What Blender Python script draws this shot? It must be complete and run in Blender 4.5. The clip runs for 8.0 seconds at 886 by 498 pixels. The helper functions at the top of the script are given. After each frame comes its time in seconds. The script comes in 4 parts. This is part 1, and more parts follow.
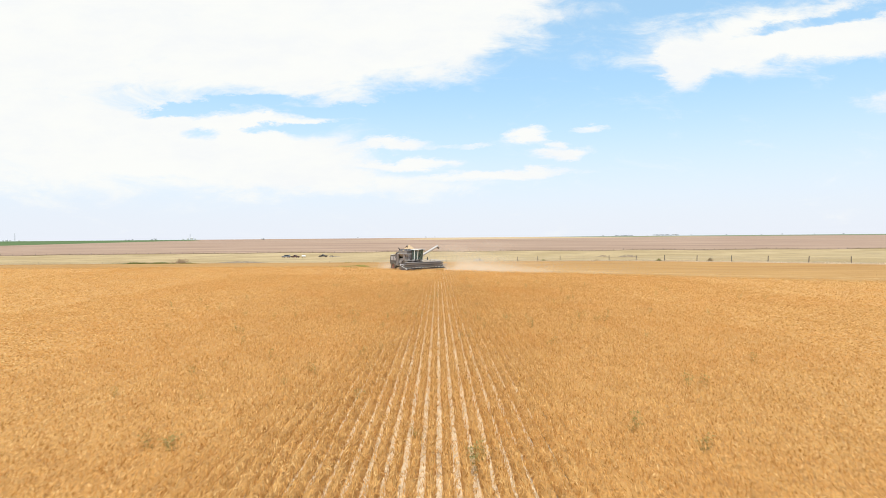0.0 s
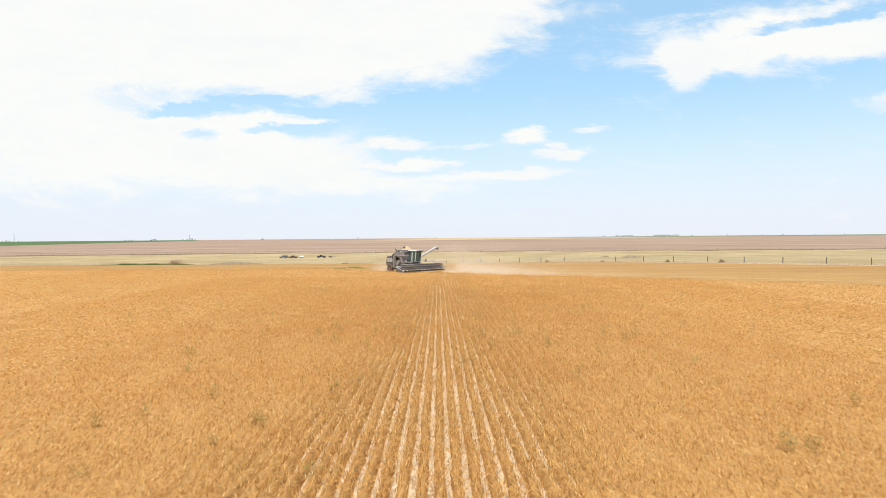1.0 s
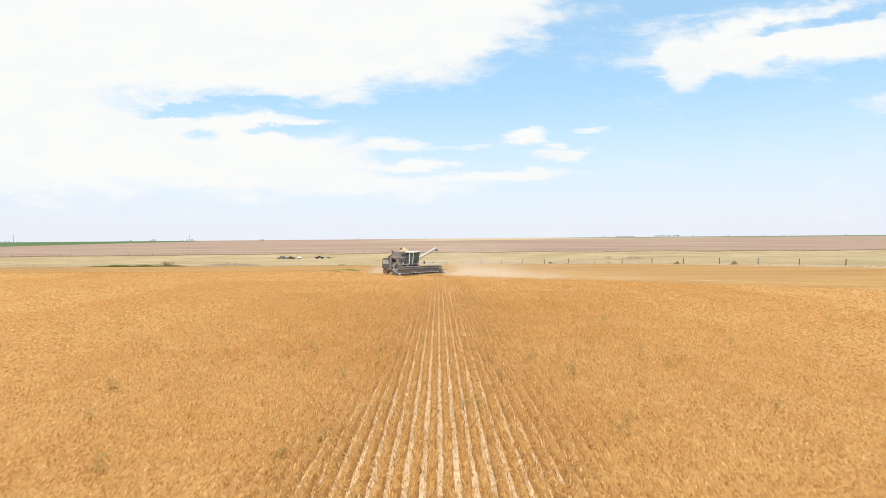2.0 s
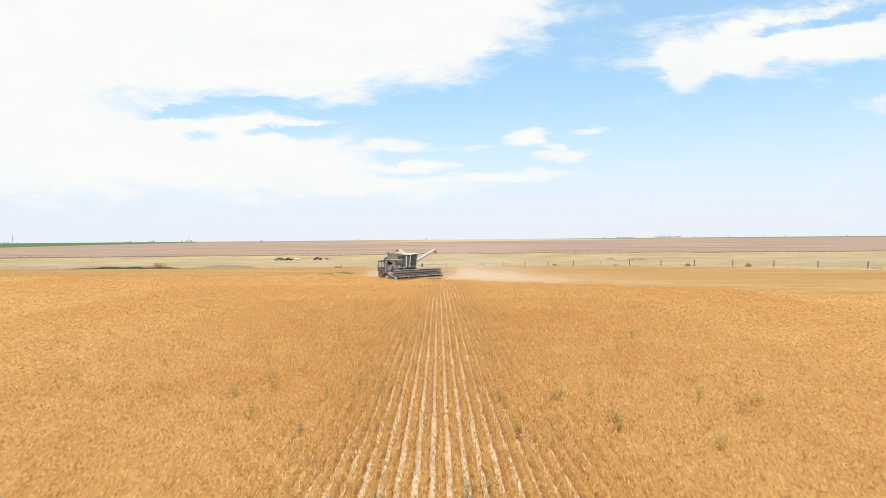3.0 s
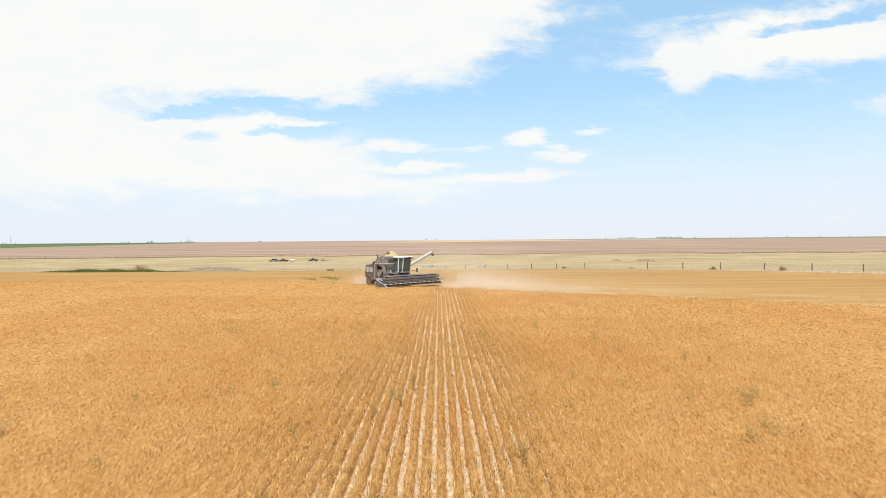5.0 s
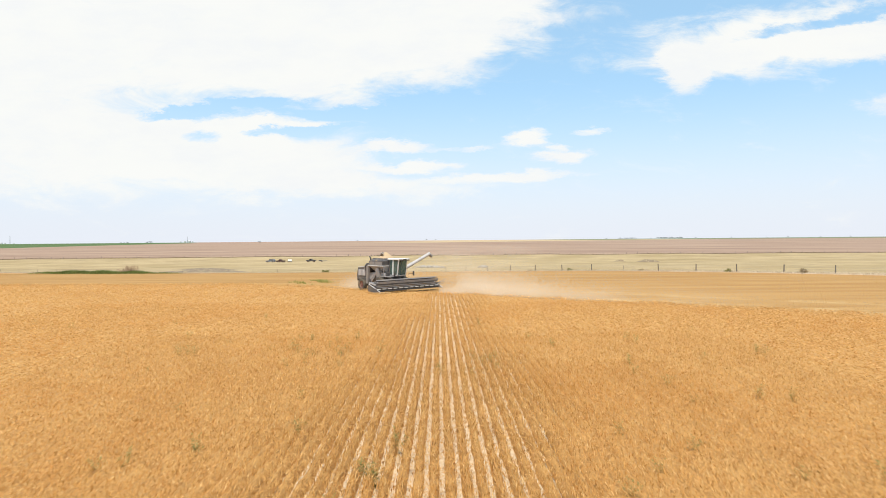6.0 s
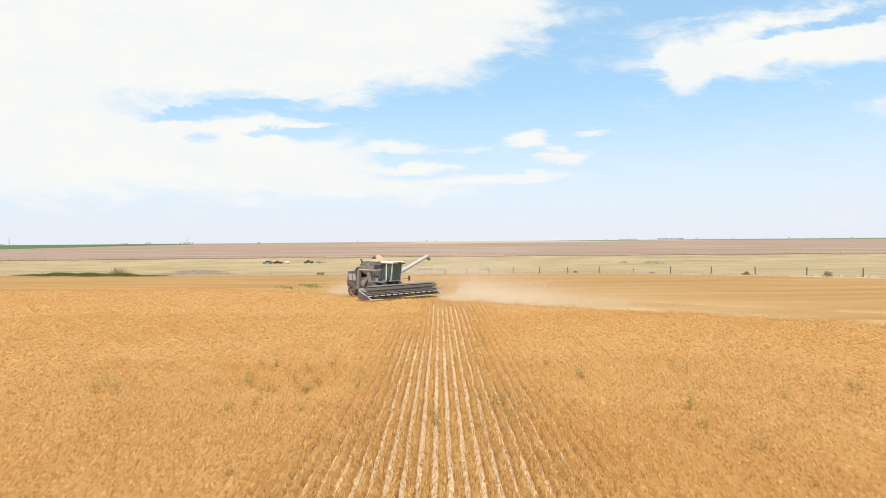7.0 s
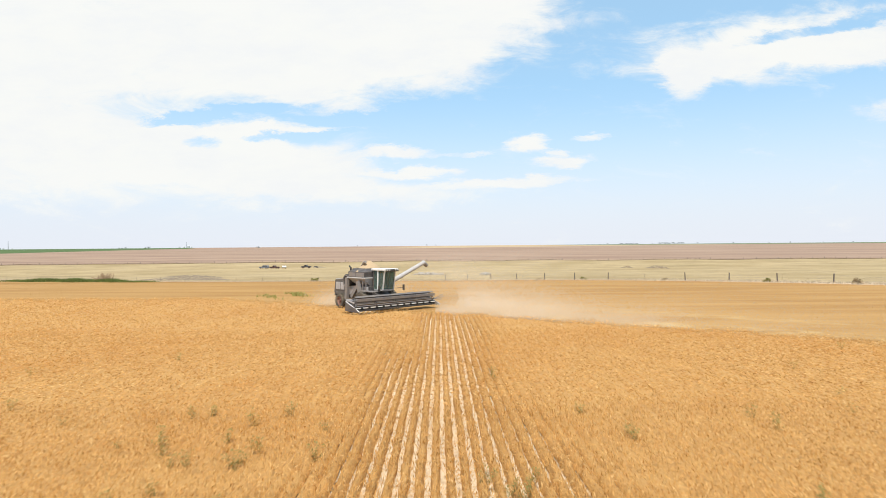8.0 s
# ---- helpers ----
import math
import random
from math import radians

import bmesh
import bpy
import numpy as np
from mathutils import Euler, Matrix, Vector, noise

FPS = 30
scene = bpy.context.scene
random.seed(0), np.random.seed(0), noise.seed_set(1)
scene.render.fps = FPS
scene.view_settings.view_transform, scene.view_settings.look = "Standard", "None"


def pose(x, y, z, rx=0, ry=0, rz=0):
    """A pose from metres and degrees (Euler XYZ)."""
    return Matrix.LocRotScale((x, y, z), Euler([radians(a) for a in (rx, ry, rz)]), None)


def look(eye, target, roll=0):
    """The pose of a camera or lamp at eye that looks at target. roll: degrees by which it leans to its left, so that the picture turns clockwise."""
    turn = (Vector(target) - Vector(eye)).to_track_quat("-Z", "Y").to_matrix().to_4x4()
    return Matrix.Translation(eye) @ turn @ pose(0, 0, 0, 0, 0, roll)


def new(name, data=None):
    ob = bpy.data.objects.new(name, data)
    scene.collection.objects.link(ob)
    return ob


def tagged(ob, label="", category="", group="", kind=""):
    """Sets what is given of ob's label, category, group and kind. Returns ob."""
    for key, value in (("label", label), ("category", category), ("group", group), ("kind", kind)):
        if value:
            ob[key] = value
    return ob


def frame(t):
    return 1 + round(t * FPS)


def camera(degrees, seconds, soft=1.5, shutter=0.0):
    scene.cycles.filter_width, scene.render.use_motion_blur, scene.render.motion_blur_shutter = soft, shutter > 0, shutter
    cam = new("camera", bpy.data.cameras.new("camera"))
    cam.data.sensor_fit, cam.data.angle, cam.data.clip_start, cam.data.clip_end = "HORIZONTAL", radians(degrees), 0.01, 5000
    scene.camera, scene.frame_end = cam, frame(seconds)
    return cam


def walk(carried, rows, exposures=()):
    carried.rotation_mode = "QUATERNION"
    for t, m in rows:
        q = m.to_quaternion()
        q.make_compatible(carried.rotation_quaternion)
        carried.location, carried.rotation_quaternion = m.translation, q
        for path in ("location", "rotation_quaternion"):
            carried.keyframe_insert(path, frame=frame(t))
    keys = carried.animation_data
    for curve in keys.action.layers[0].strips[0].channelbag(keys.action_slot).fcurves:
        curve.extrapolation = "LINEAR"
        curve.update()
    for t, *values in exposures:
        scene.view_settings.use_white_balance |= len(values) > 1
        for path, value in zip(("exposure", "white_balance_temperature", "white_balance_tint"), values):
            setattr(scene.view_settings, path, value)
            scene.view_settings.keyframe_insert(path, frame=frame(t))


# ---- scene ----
cam = camera(73.7, 8.0, soft=0.85, shutter=0.32)


def path_row(t, pitch):
    """The drone flies level and almost straight along the drill rows."""
    return (t, pose(0.173 * t, 5.71 * t + 0.0357 * t * t + 0.00287 * t ** 3, 4.6 + 0.008 * t,
                    90 + pitch, 0, -0.49 + 0.016 * t) @ pose(0, 0, 0, 0, 0, -0.36))


PITCHES = ((0.0, -1.10), (0.5, -1.08), (1.0, -1.07), (1.5, -1.05), (3.0, -0.91), (3.5, -0.90), (4.0, -0.90),
           (4.5, -0.88), (6.0, -0.84), (6.5, -0.82), (7.0, -0.73), (7.5, -0.563), (8.0, -0.318))
walk(cam, [path_row(t, p) for t, p in PITCHES], exposures=((0.0, 0.03), (4.5, 0.015), (6.5, 0.0), (8.0, -0.01)))

# ---- sky and sun ----
SUN_ELEVATION, SUN_AZIMUTH = radians(63), radians(-176)   # azimuth from +y, negative to the left
SUN_STRENGTH, SKY_STRENGTH = 4.5, 0.215

world = bpy.data.worlds.new("world")
scene.world = world
world.use_nodes = True
wn, wl = world.node_tree.nodes, world.node_tree.links
wn.clear()


def wnode(kind, **values):
    n = wn.new(kind)
    for key, value in values.items():
        n.inputs[key].default_value = value
    return n


def wmath(op, a, b, clamp=False):
    n = wn.new("ShaderNodeMath")
    n.operation, n.use_clamp = op, clamp
    for i, v in enumerate((a, b)):
        if isinstance(v, (int, float)):
            n.inputs[i].default_value = v
        else:
            wl.new(v, n.inputs[i])
    return n.outputs[0]


def wramp(value, lo, hi, out_lo=0.0, out_hi=1.0):
    n = wn.new("ShaderNodeMapRange")
    n.interpolation_type = "SMOOTHSTEP"
    wl.new(value, n.inputs["Value"])
    n.inputs["From Min"].default_value, n.inputs["From Max"].default_value = lo, hi
    n.inputs["To Min"].default_value, n.inputs["To Max"].default_value = out_lo, out_hi
    return n.outputs["Result"]


def wmix(fac, a, b):
    n = wn.new("ShaderNodeMix")
    n.data_type = "RGBA"
    for socket, v in ((n.inputs[0], fac), (n.inputs[6], a), (n.inputs[7], b)):
        if isinstance(v, tuple) or isinstance(v, float):
            socket.default_value = v
        else:
            wl.new(v, socket)
    return n.outputs[2]


sky = wn.new("ShaderNodeTexSky")
sky.sky_type, sky.sun_disc = "NISHITA", False
sky.sun_elevation, sky.sun_rotation = SUN_ELEVATION, SUN_AZIMUTH
sky.altitude, sky.air_density, sky.dust_density, sky.ozone_density = 900, 1.0, 0.6, 1.2

direction = wn.new("ShaderNodeTexCoord").outputs["Generated"]
split = wn.new("ShaderNodeSeparateXYZ")
wl.new(direction, split.inputs[0])
ahead = wmath("MAXIMUM", split.outputs["Y"], 0.06)
flat = wn.new("ShaderNodeCombineXYZ")
wl.new(wmath("DIVIDE", split.outputs["X"], ahead), flat.inputs["X"])
wl.new(wmath("DIVIDE", split.outputs["Z"], ahead), flat.inputs["Y"])

# streaked, wind-drawn noise for the cloud edges
stretch = wn.new("ShaderNodeMapping")
wl.new(flat.outputs[0], stretch.inputs["Vector"])
stretch.inputs["Scale"].default_value = (1.0, 2.7, 1.0)
stretch.inputs["Rotation"].default_value = (0, 0, radians(-6))
warp = wnode("ShaderNodeTexNoise", Scale=5.0, Detail=9.0, Roughness=0.68)
wl.new(stretch.outputs[0], warp.inputs["Vector"])
centred = wn.new("ShaderNodeVectorMath")
centred.operation = "SUBTRACT"
wl.new(warp.outputs["Color"], centred.inputs[0])
centred.inputs[1].default_value = (0.5, 0.5, 0.5)
bent = wn.new("ShaderNodeVectorMath")
bent.operation = "MULTIPLY_ADD"
wl.new(centred.outputs[0], bent.inputs[0])
bent.inputs[1].default_value = (0.19, 0.082, 0)
wl.new(flat.outputs[0], bent.inputs[2])

# clouds of the sky ahead: centre, half sizes (as tangents), lean in degrees, weight
BANKS = ((-0.60, 0.37, 0.62, 0.15, 4, 1.25), (-0.06, 0.362, 0.27, 0.115, 12, 1.2), (-0.66, 0.155, 0.46, 0.085, -2, 1.0),
         (-0.36, 0.145, 0.25, 0.05, -6, 0.9), (-0.10, 0.085, 0.24, 0.024, 0, 0.7), (0.64, 0.340, 0.32, 0.055, 5, 1.05),
         (0.64, 0.362, 0.16, 0.011, 13, -0.8), (0.64, 0.322, 0.22, 0.022, 2, 0.75), (0.40, 0.288, 0.04, 0.048, 24, 0.8), (0.78, 0.235, 0.09, 0.02, 12, 0.55))
STREAKS = ((0.160, 0.177, 0.045, 0.013, 8, 0.95), (0.265, 0.189, 0.034, 0.010, 5, 0.85), (0.205, 0.143, 0.055, 0.012, 6, 0.9),
           (0.11, 0.107, 0.13, 0.010, 0, 0.85), (-0.08, 0.155, 0.07, 0.010, 1, 0.85), (-0.04, 0.125, 0.09, 0.009, 0, 0.85),
           (-0.25, 0.203, 0.14, 0.010, 4, 0.9), (-0.43, 0.224, 0.08, 0.008, 3, -0.9), (-0.40, 0.177, 0.05, 0.015, -4, -1.15), (-0.12, 0.222, 0.17, 0.014, 3, -0.9), (-0.30, 0.212, 0.11, 0.007, 4, 0.6),
           (-0.24, 0.190, 0.09, 0.007, 4, -0.6), (-0.34, 0.233, 0.12, 0.008, 3, -0.7), (0.04, 0.154, 0.05, 0.006, 4, 0.6), (0.195, 0.162, 0.022, 0.007, 6, 0.7), (0.21, 0.130, 0.03, 0.005, 5, 0.6))
total = None
for cx, cy, ax, ay, lean, weight in BANKS + STREAKS:
    place = wn.new("ShaderNodeMapping")
    place.vector_type = "TEXTURE"
    wl.new(bent.outputs[0], place.inputs["Vector"])
    place.inputs["Location"].default_value = (cx, cy, 0)
    place.inputs["Rotation"].default_value = (0, 0, radians(lean))
    place.inputs["Scale"].default_value = (ax, ay, 1)
    size = wn.new("ShaderNodeVectorMath")
    size.operation = "LENGTH"
    wl.new(place.outputs[0], size.inputs[0])
    one = wramp(size.outputs["Value"], 1.45, 0.35, 0.0, weight)
    total = one if total is None else wmath("ADD", total, one)
fine = wnode("ShaderNodeTexNoise", Scale=8.0, Detail=10.0, Roughness=0.66, Distortion=0.5)
wl.new(stretch.outputs[0], fine.inputs["Vector"])
front = wramp(wmath("ADD", total, wmath("MULTIPLY", wmath("SUBTRACT", fine.outputs["Fac"], 0.5), 2.0)), 0.06, 1.0)
# the same broken cover over the rest of the sky
around = wnode("ShaderNodeTexNoise", Scale=2.2, Detail=6.0, Roughness=0.6)
wl.new(direction, around.inputs["Vector"])
rest = wramp(around.outputs["Fac"], 0.42, 0.60)
is_front = wramp(split.outputs["Y"], 0.35, 0.6)
cover = wmath("ADD", wmath("MULTIPLY", front, is_front), wmath("MULTIPLY", rest, wmath("SUBTRACT", 1.0, is_front)))

lit = wn.new("ShaderNodeVectorMath")
lit.operation = "MULTIPLY"
wl.new(sky.outputs[0], lit.inputs[0])
lit.inputs[1].default_value = (SKY_STRENGTH * 0.88, SKY_STRENGTH * 1.01, SKY_STRENGTH)
# pale haze low over the plain
haze = wramp(split.outputs["Z"], 0.27, 0.0, 0.04, 0.95)
veiled = wmix(0.6, lit.outputs[0], (0.44, 0.725, 0.96, 1))
clear = wmix(haze, veiled, (0.82, 0.855, 0.935, 1))
body = wramp(warp.outputs["Fac"], 0.3, 0.6)
shown = wmix(cover, clear, wmix(body, (0.91, 0.93, 0.94, 1), (0.955, 0.965, 0.94, 1)))
background = wn.new("ShaderNodeBackground")
wl.new(shown, background.inputs["Color"])
background.inputs["Strength"].default_value = 1.0
wl.new(background.outputs[0], wn.new("ShaderNodeOutputWorld").inputs[0])

sun = new("sun", bpy.data.lights.new("sun", "SUN"))
sun.data.energy, sun.data.angle, sun.data.color = SUN_STRENGTH, radians(0.6), (1.0, 0.95, 0.87)
sun.matrix_world = look((math.sin(SUN_AZIMUTH) * math.cos(SUN_ELEVATION), math.cos(SUN_AZIMUTH) * math.cos(SUN_ELEVATION),
                         math.sin(SUN_ELEVATION)), (0, 0, 0))

# ---- materials ----
class Nodes:
    """A short way to write a node material."""

    def __init__(self, name):
        self.mat = bpy.data.materials.new(name)
        self.mat.use_nodes = True
        self.tree = self.mat.node_tree
        self.bsdf = self.tree.nodes["Principled BSDF"]
        self.place = self.tree.nodes.new("ShaderNodeNewGeometry")

    def node(self, kind, **values):
        n = self.tree.nodes.new(kind)
        for key, value in values.items():
            self.put(value, n.inputs[key.replace("_", " ")])
        return n

    def put(self, value, socket):
        if isinstance(value, bpy.types.NodeSocket):
            self.tree.links.new(value, socket)
        else:
            socket.default_value = value

    def math(self, op, a, b=0.0, clamp=False):
        n = self.tree.nodes.new("ShaderNodeMath")
        n.operation, n.use_clamp = op, clamp
        self.put(a, n.inputs[0])
        self.put(b, n.inputs[1])
        return n.outputs[0]

    def step(self, value, lo, hi, out_lo=0.0, out_hi=1.0):
        n = self.tree.nodes.new("ShaderNodeMapRange")
        n.interpolation_type = "SMOOTHSTEP"
        self.put(value, n.inputs["Value"])
        for key, v in (("From Min", lo), ("From Max", hi), ("To Min", out_lo), ("To Max", out_hi)):
            n.inputs[key].default_value = v
        return n.outputs["Result"]

    def mix(self, fac, a, b, blend="MIX"):
        n = self.tree.nodes.new("ShaderNodeMix")
        n.data_type, n.blend_type = "RGBA", blend
        for socket, v in ((n.inputs[0], fac), (n.inputs[6], a), (n.inputs[7], b)):
            self.put((*v, 1) if isinstance(v, tuple) and len(v) == 3 else v, socket)
        return n.outputs[2]

    def noise(self, scale, detail=4.0, rough=0.55, stretch=None, turn=0.0, at=None):
        n = self.node("ShaderNodeTexNoise", Scale=scale, Detail=detail, Roughness=rough)
        where = at or self.place.outputs["Position"]
        if stretch:
            m = self.node("ShaderNodeMapping", Vector=where, Scale=stretch, Rotation=(0, 0, radians(turn)))
            where = m.outputs[0]
        self.put(where, n.inputs["Vector"])
        return n.outputs["Fac"]

    def done(self, color=None, rough=0.8, metal=0.0, height=None, bump=0.3, distance=0.02):
        if color is not None:
            self.put((*color, 1) if isinstance(color, tuple) and len(color) == 3 else color, self.bsdf.inputs["Base Color"])
        self.put(rough, self.bsdf.inputs["Roughness"])
        self.put(metal, self.bsdf.inputs["Metallic"])
        if height is not None:
            b = self.node("ShaderNodeBump", Strength=bump, Distance=distance, Height=height)
            self.put(b.outputs[0], self.bsdf.inputs["Normal"])
        return self.mat


def local(n):
    return n.node("ShaderNodeTexCoord").outputs["Object"]


def painted(name, color, rough=0.45, metal=0.0, dirt=(0.36, 0.29, 0.20), amount=0.5):
    """Sheet metal with paint, dusted over in patches and lightly streaked."""
    n = Nodes(name)
    at = local(n)
    big = n.noise(1.3, 5, 0.6, at=at)
    small = n.noise(14, 6, 0.65, at=at)
    dusty = n.math("MULTIPLY", n.step(n.math("ADD", n.math("MULTIPLY", big, 0.65), n.math("MULTIPLY", small, 0.35)), 0.38, 0.66), amount)
    tone = n.mix(n.step(small, 0.3, 0.7), tuple(c * 0.86 for c in color), tuple(min(1, c * 1.1) for c in color))
    return n.done(n.mix(dusty, tone, dirt), n.step(dusty, 0, amount + 0.01, rough, 0.85), metal, small, 0.12, 0.004)


M_SILVER = painted("silver_paint", (0.46, 0.45, 0.46), 0.4, 0.2, amount=0.30)
M_SILVER_PALE = painted("pale_galvanised", (0.62, 0.62, 0.62), 0.40, 0.30, amount=0.25)
M_DARK = painted("dark_grey_paint", (0.065, 0.062, 0.068), 0.5, amount=0.32)
M_AUGER = painted("pale_dusty_paint", (0.50, 0.48, 0.47), 0.5, 0.1, amount=0.35)
M_TABLE = painted("dusty_grey_paint", (0.125, 0.118, 0.124), 0.5, amount=0.45)
M_STEEL = painted("worn_steel", (0.245, 0.232, 0.236), 0.45, 0.3, amount=0.4)
M_WHITE = painted("white_paint", (0.78, 0.78, 0.76), 0.4, amount=0.15)
M_TYRE = painted("dusty_rubber", (0.030, 0.029, 0.028), 0.8, amount=0.45)
M_RED = painted("faded_red_rim", (0.20, 0.065, 0.05), 0.5, amount=0.4)
M_BLACK = painted("black_plastic", (0.022, 0.022, 0.024), 0.5, amount=0.25)


def glass_mat():
    n = Nodes("tinted_glass")
    n.bsdf.inputs["Transmission Weight"].default_value = 0.75
    n.bsdf.inputs["IOR"].default_value = 1.3
    dusty = n.noise(3.0, 5, at=local(n))
    return n.done(n.mix(dusty, (0.22, 0.33, 0.29), (0.34, 0.44, 0.40)), n.step(dusty, 0.3, 0.8, 0.03, 0.2))


M_GLASS = glass_mat()


def grain_mat():
    n = Nodes("grain_heap")
    g = n.noise(60, 3)
    return n.done(n.mix(g, (0.38, 0.26, 0.14), (0.54, 0.40, 0.25)), 0.8, 0, g, 0.5, 0.02)


M_GRAIN = grain_mat()


def wood_mat():
    n = Nodes("weathered_post_wood")
    g = n.noise(9, 6, 0.65, stretch=(6, 6, 0.7), at=local(n))
    r = n.node("ShaderNodeObjectInfo").outputs["Random"]
    c = n.mix(g, (0.07, 0.052, 0.040), (0.20, 0.155, 0.12))
    return n.done(n.mix(n.math("MULTIPLY", r, 0.5), c, (0.16, 0.14, 0.125)), 0.9, 0, g, 0.5, 0.01)


M_WOOD = wood_mat()


def wheat_mat():
    n = Nodes("ripe_wheat")
    island = n.place.outputs["Random Per Island"]
    patch = n.noise(0.10, 4, 0.6)
    drift = n.noise(0.9, 3, 0.6)
    c = n.mix(island, (0.40, 0.192, 0.043), (0.735, 0.442, 0.146))
    c = n.mix(n.math("MULTIPLY", n.step(patch, 0.40, 0.66), 0.5), c, (0.60, 0.30, 0.070))
    c = n.mix(n.math("MULTIPLY", n.step(drift, 0.45, 0.75), 0.35), c, (0.82, 0.52, 0.20))
    pale = n.step(island, 0.86, 0.95)
    c = n.mix(n.math("MULTIPLY", pale, 0.45), c, (0.84, 0.64, 0.33))
    n.bsdf.inputs["Subsurface Weight"].default_value = 0.0
    mat = n.done(c, 0.62)
    thin = n.node("ShaderNodeBsdfTranslucent", Color=c)
    both = n.node("ShaderNodeMixShader", Fac=0.35)
    n.tree.links.new(n.bsdf.outputs[0], both.inputs[1])
    n.tree.links.new(thin.outputs[0], both.inputs[2])
    n.tree.links.new(both.outputs[0], n.tree.nodes["Material Output"].inputs["Surface"])
    return mat


M_WHEAT = wheat_mat()

ROW = 0.36                       # drill row spacing
FENCE_Y, FENCE_LEFT, FENCE_RIGHT = 190.0, -0.3, -0.857   # fence line: it bends at x = 0
EDGE = (98.5, -0.65)             # edge of the standing wheat: y = a + b x


def ground_mat():
    """Land cover of the one ground sheet: drilled field, stubble, dry pasture, brown fallow and far crops."""
    n = Nodes("open_farmland")
    split = n.node("ShaderNodeSeparateXYZ", Vector=n.place.outputs["Position"])
    x, y = split.outputs["X"], split.outputs["Y"]
    fine, mid, big = n.noise(7, 6, 0.65), n.noise(0.35, 5, 0.6), n.noise(0.028, 5, 0.6)
    wander = n.math("MULTIPLY", n.math("SUBTRACT", n.noise(0.12, 4, 0.6), 0.5), 5.0)
    streak = n.noise(0.35, 4, 0.6, stretch=(0.12, 1.0, 1.0), turn=24)
    far_streak = n.noise(0.05, 5, 0.65, stretch=(0.07, 1.0, 1.0), turn=4)
    # bare soil and litter between the rows
    soil = n.mix(fine, (0.60, 0.49, 0.335), (0.80, 0.68, 0.50))
    soil = n.mix(n.step(mid, 0.42, 0.7), soil, (0.62, 0.49, 0.34))
    specks = n.noise(24, 3, 0.6)
    soil = n.mix(n.math("MULTIPLY", n.step(specks, 0.54, 0.64), 0.45), soil, (0.30, 0.20, 0.11))
    in_row = n.step(n.math("ABSOLUTE", n.math("SUBTRACT", n.math("FRACT", n.math("DIVIDE", x, ROW)), 0.5)), 0.24, 0.36, 1.0, 0.0)
    field = n.mix(in_row, soil, n.mix(fine, (0.40, 0.21, 0.06), (0.60, 0.36, 0.13)))
    # cut stubble beyond the standing crop
    stubble = n.mix(n.step(streak, 0.3, 0.7), (0.31, 0.163, 0.052), (0.43, 0.255, 0.095))
    stubble = n.mix(n.math("MULTIPLY", fine, 0.5), stubble, (0.41, 0.245, 0.098))
    rel = n.math("ADD", y, n.math("MULTIPLY", n.math("MAXIMUM", x, -22.0), -EDGE[1]))
    # pale straw dropped in broken lines along the last passes
    for offset, share in ((4.0, 0.42), (12.5, 0.28)):
        away = n.math("ABSOLUTE", n.math("SUBTRACT", n.math("ADD", rel, n.math("MULTIPLY", wander, 0.25)), EDGE[0] + offset))
        line = n.math("MULTIPLY", n.step(away, 2.4, 0.8), n.step(n.noise(0.45, 6, 0.7), 0.40, 0.64))
        stubble = n.mix(n.math("MULTIPLY", n.math("MULTIPLY", line, share), n.step(x, 0, 6)), stubble, (0.60, 0.46, 0.23))
    c = n.mix(n.step(n.math("ADD", rel, n.math("MULTIPLY", wander, 0.2)), EDGE[0] - 0.6, EDGE[0] + 0.6), field, stubble)
    # dry verge and pasture from the fence on
    bend = n.math("ADD", n.math("MULTIPLY", n.math("MAXIMUM", x, 0.0), -FENCE_RIGHT), n.math("MULTIPLY", n.math("MINIMUM", x, 0.0), -FENCE_LEFT))
    relf = n.math("ADD", n.math("ADD", y, bend), n.math("MULTIPLY", wander, 0.4))
    verge = n.mix(fine, (0.46, 0.345, 0.23), (0.62, 0.485, 0.345))
    grass = n.mix(n.step(big, 0.35, 0.65), (0.325, 0.242, 0.122), (0.43, 0.325, 0.180))
    grass = n.mix(n.step(mid, 0.5, 0.8), grass, (0.265, 0.205, 0.108))
    grass = n.mix(n.math("MULTIPLY", n.step(far_streak, 0.5, 0.7), 0.5), grass, (0.44, 0.345, 0.215))
    worn = n.noise(0.13, 6, 0.7, stretch=(0.25, 1.0, 1.0), turn=8)
    grass = n.mix(n.math("MULTIPLY", n.step(worn, 0.54, 0.66), 0.75), grass, (0.22, 0.165, 0.085))
    pasture = n.mix(n.step(relf, FENCE_Y + 4, FENCE_Y + 10), verge, grass)
    c = n.mix(n.step(relf, FENCE_Y - 4.5, FENCE_Y - 3.0), c, pasture)
    # brown fallow beyond the far fence
    fallow = n.mix(n.step(far_streak, 0.36, 0.64), (0.255, 0.168, 0.12), (0.375, 0.265, 0.19))
    west = n.math("MULTIPLY", n.math("MINIMUM", x, 0.0), -0.08)
    c = n.mix(n.step(n.math("ADD", n.math("ADD", y, west), n.math("MULTIPLY", wander, 0.5)), 509, 513), c, fallow)
    # pale band and the far green crop
    c = n.mix(n.math("MULTIPLY", n.step(n.math("ADD", y, n.math("MULTIPLY", x, -0.55)), 1400, 1440), n.step(x, -250, 50)), c, (0.45, 0.335, 0.205))
    green = n.step(n.math("SUBTRACT", n.math("MULTIPLY", y, 0.02), x), 728, 736)
    green = n.math("MULTIPLY", green, n.step(n.math("ADD", x, n.math("MULTIPLY", y, 0.405)), 20, -20))
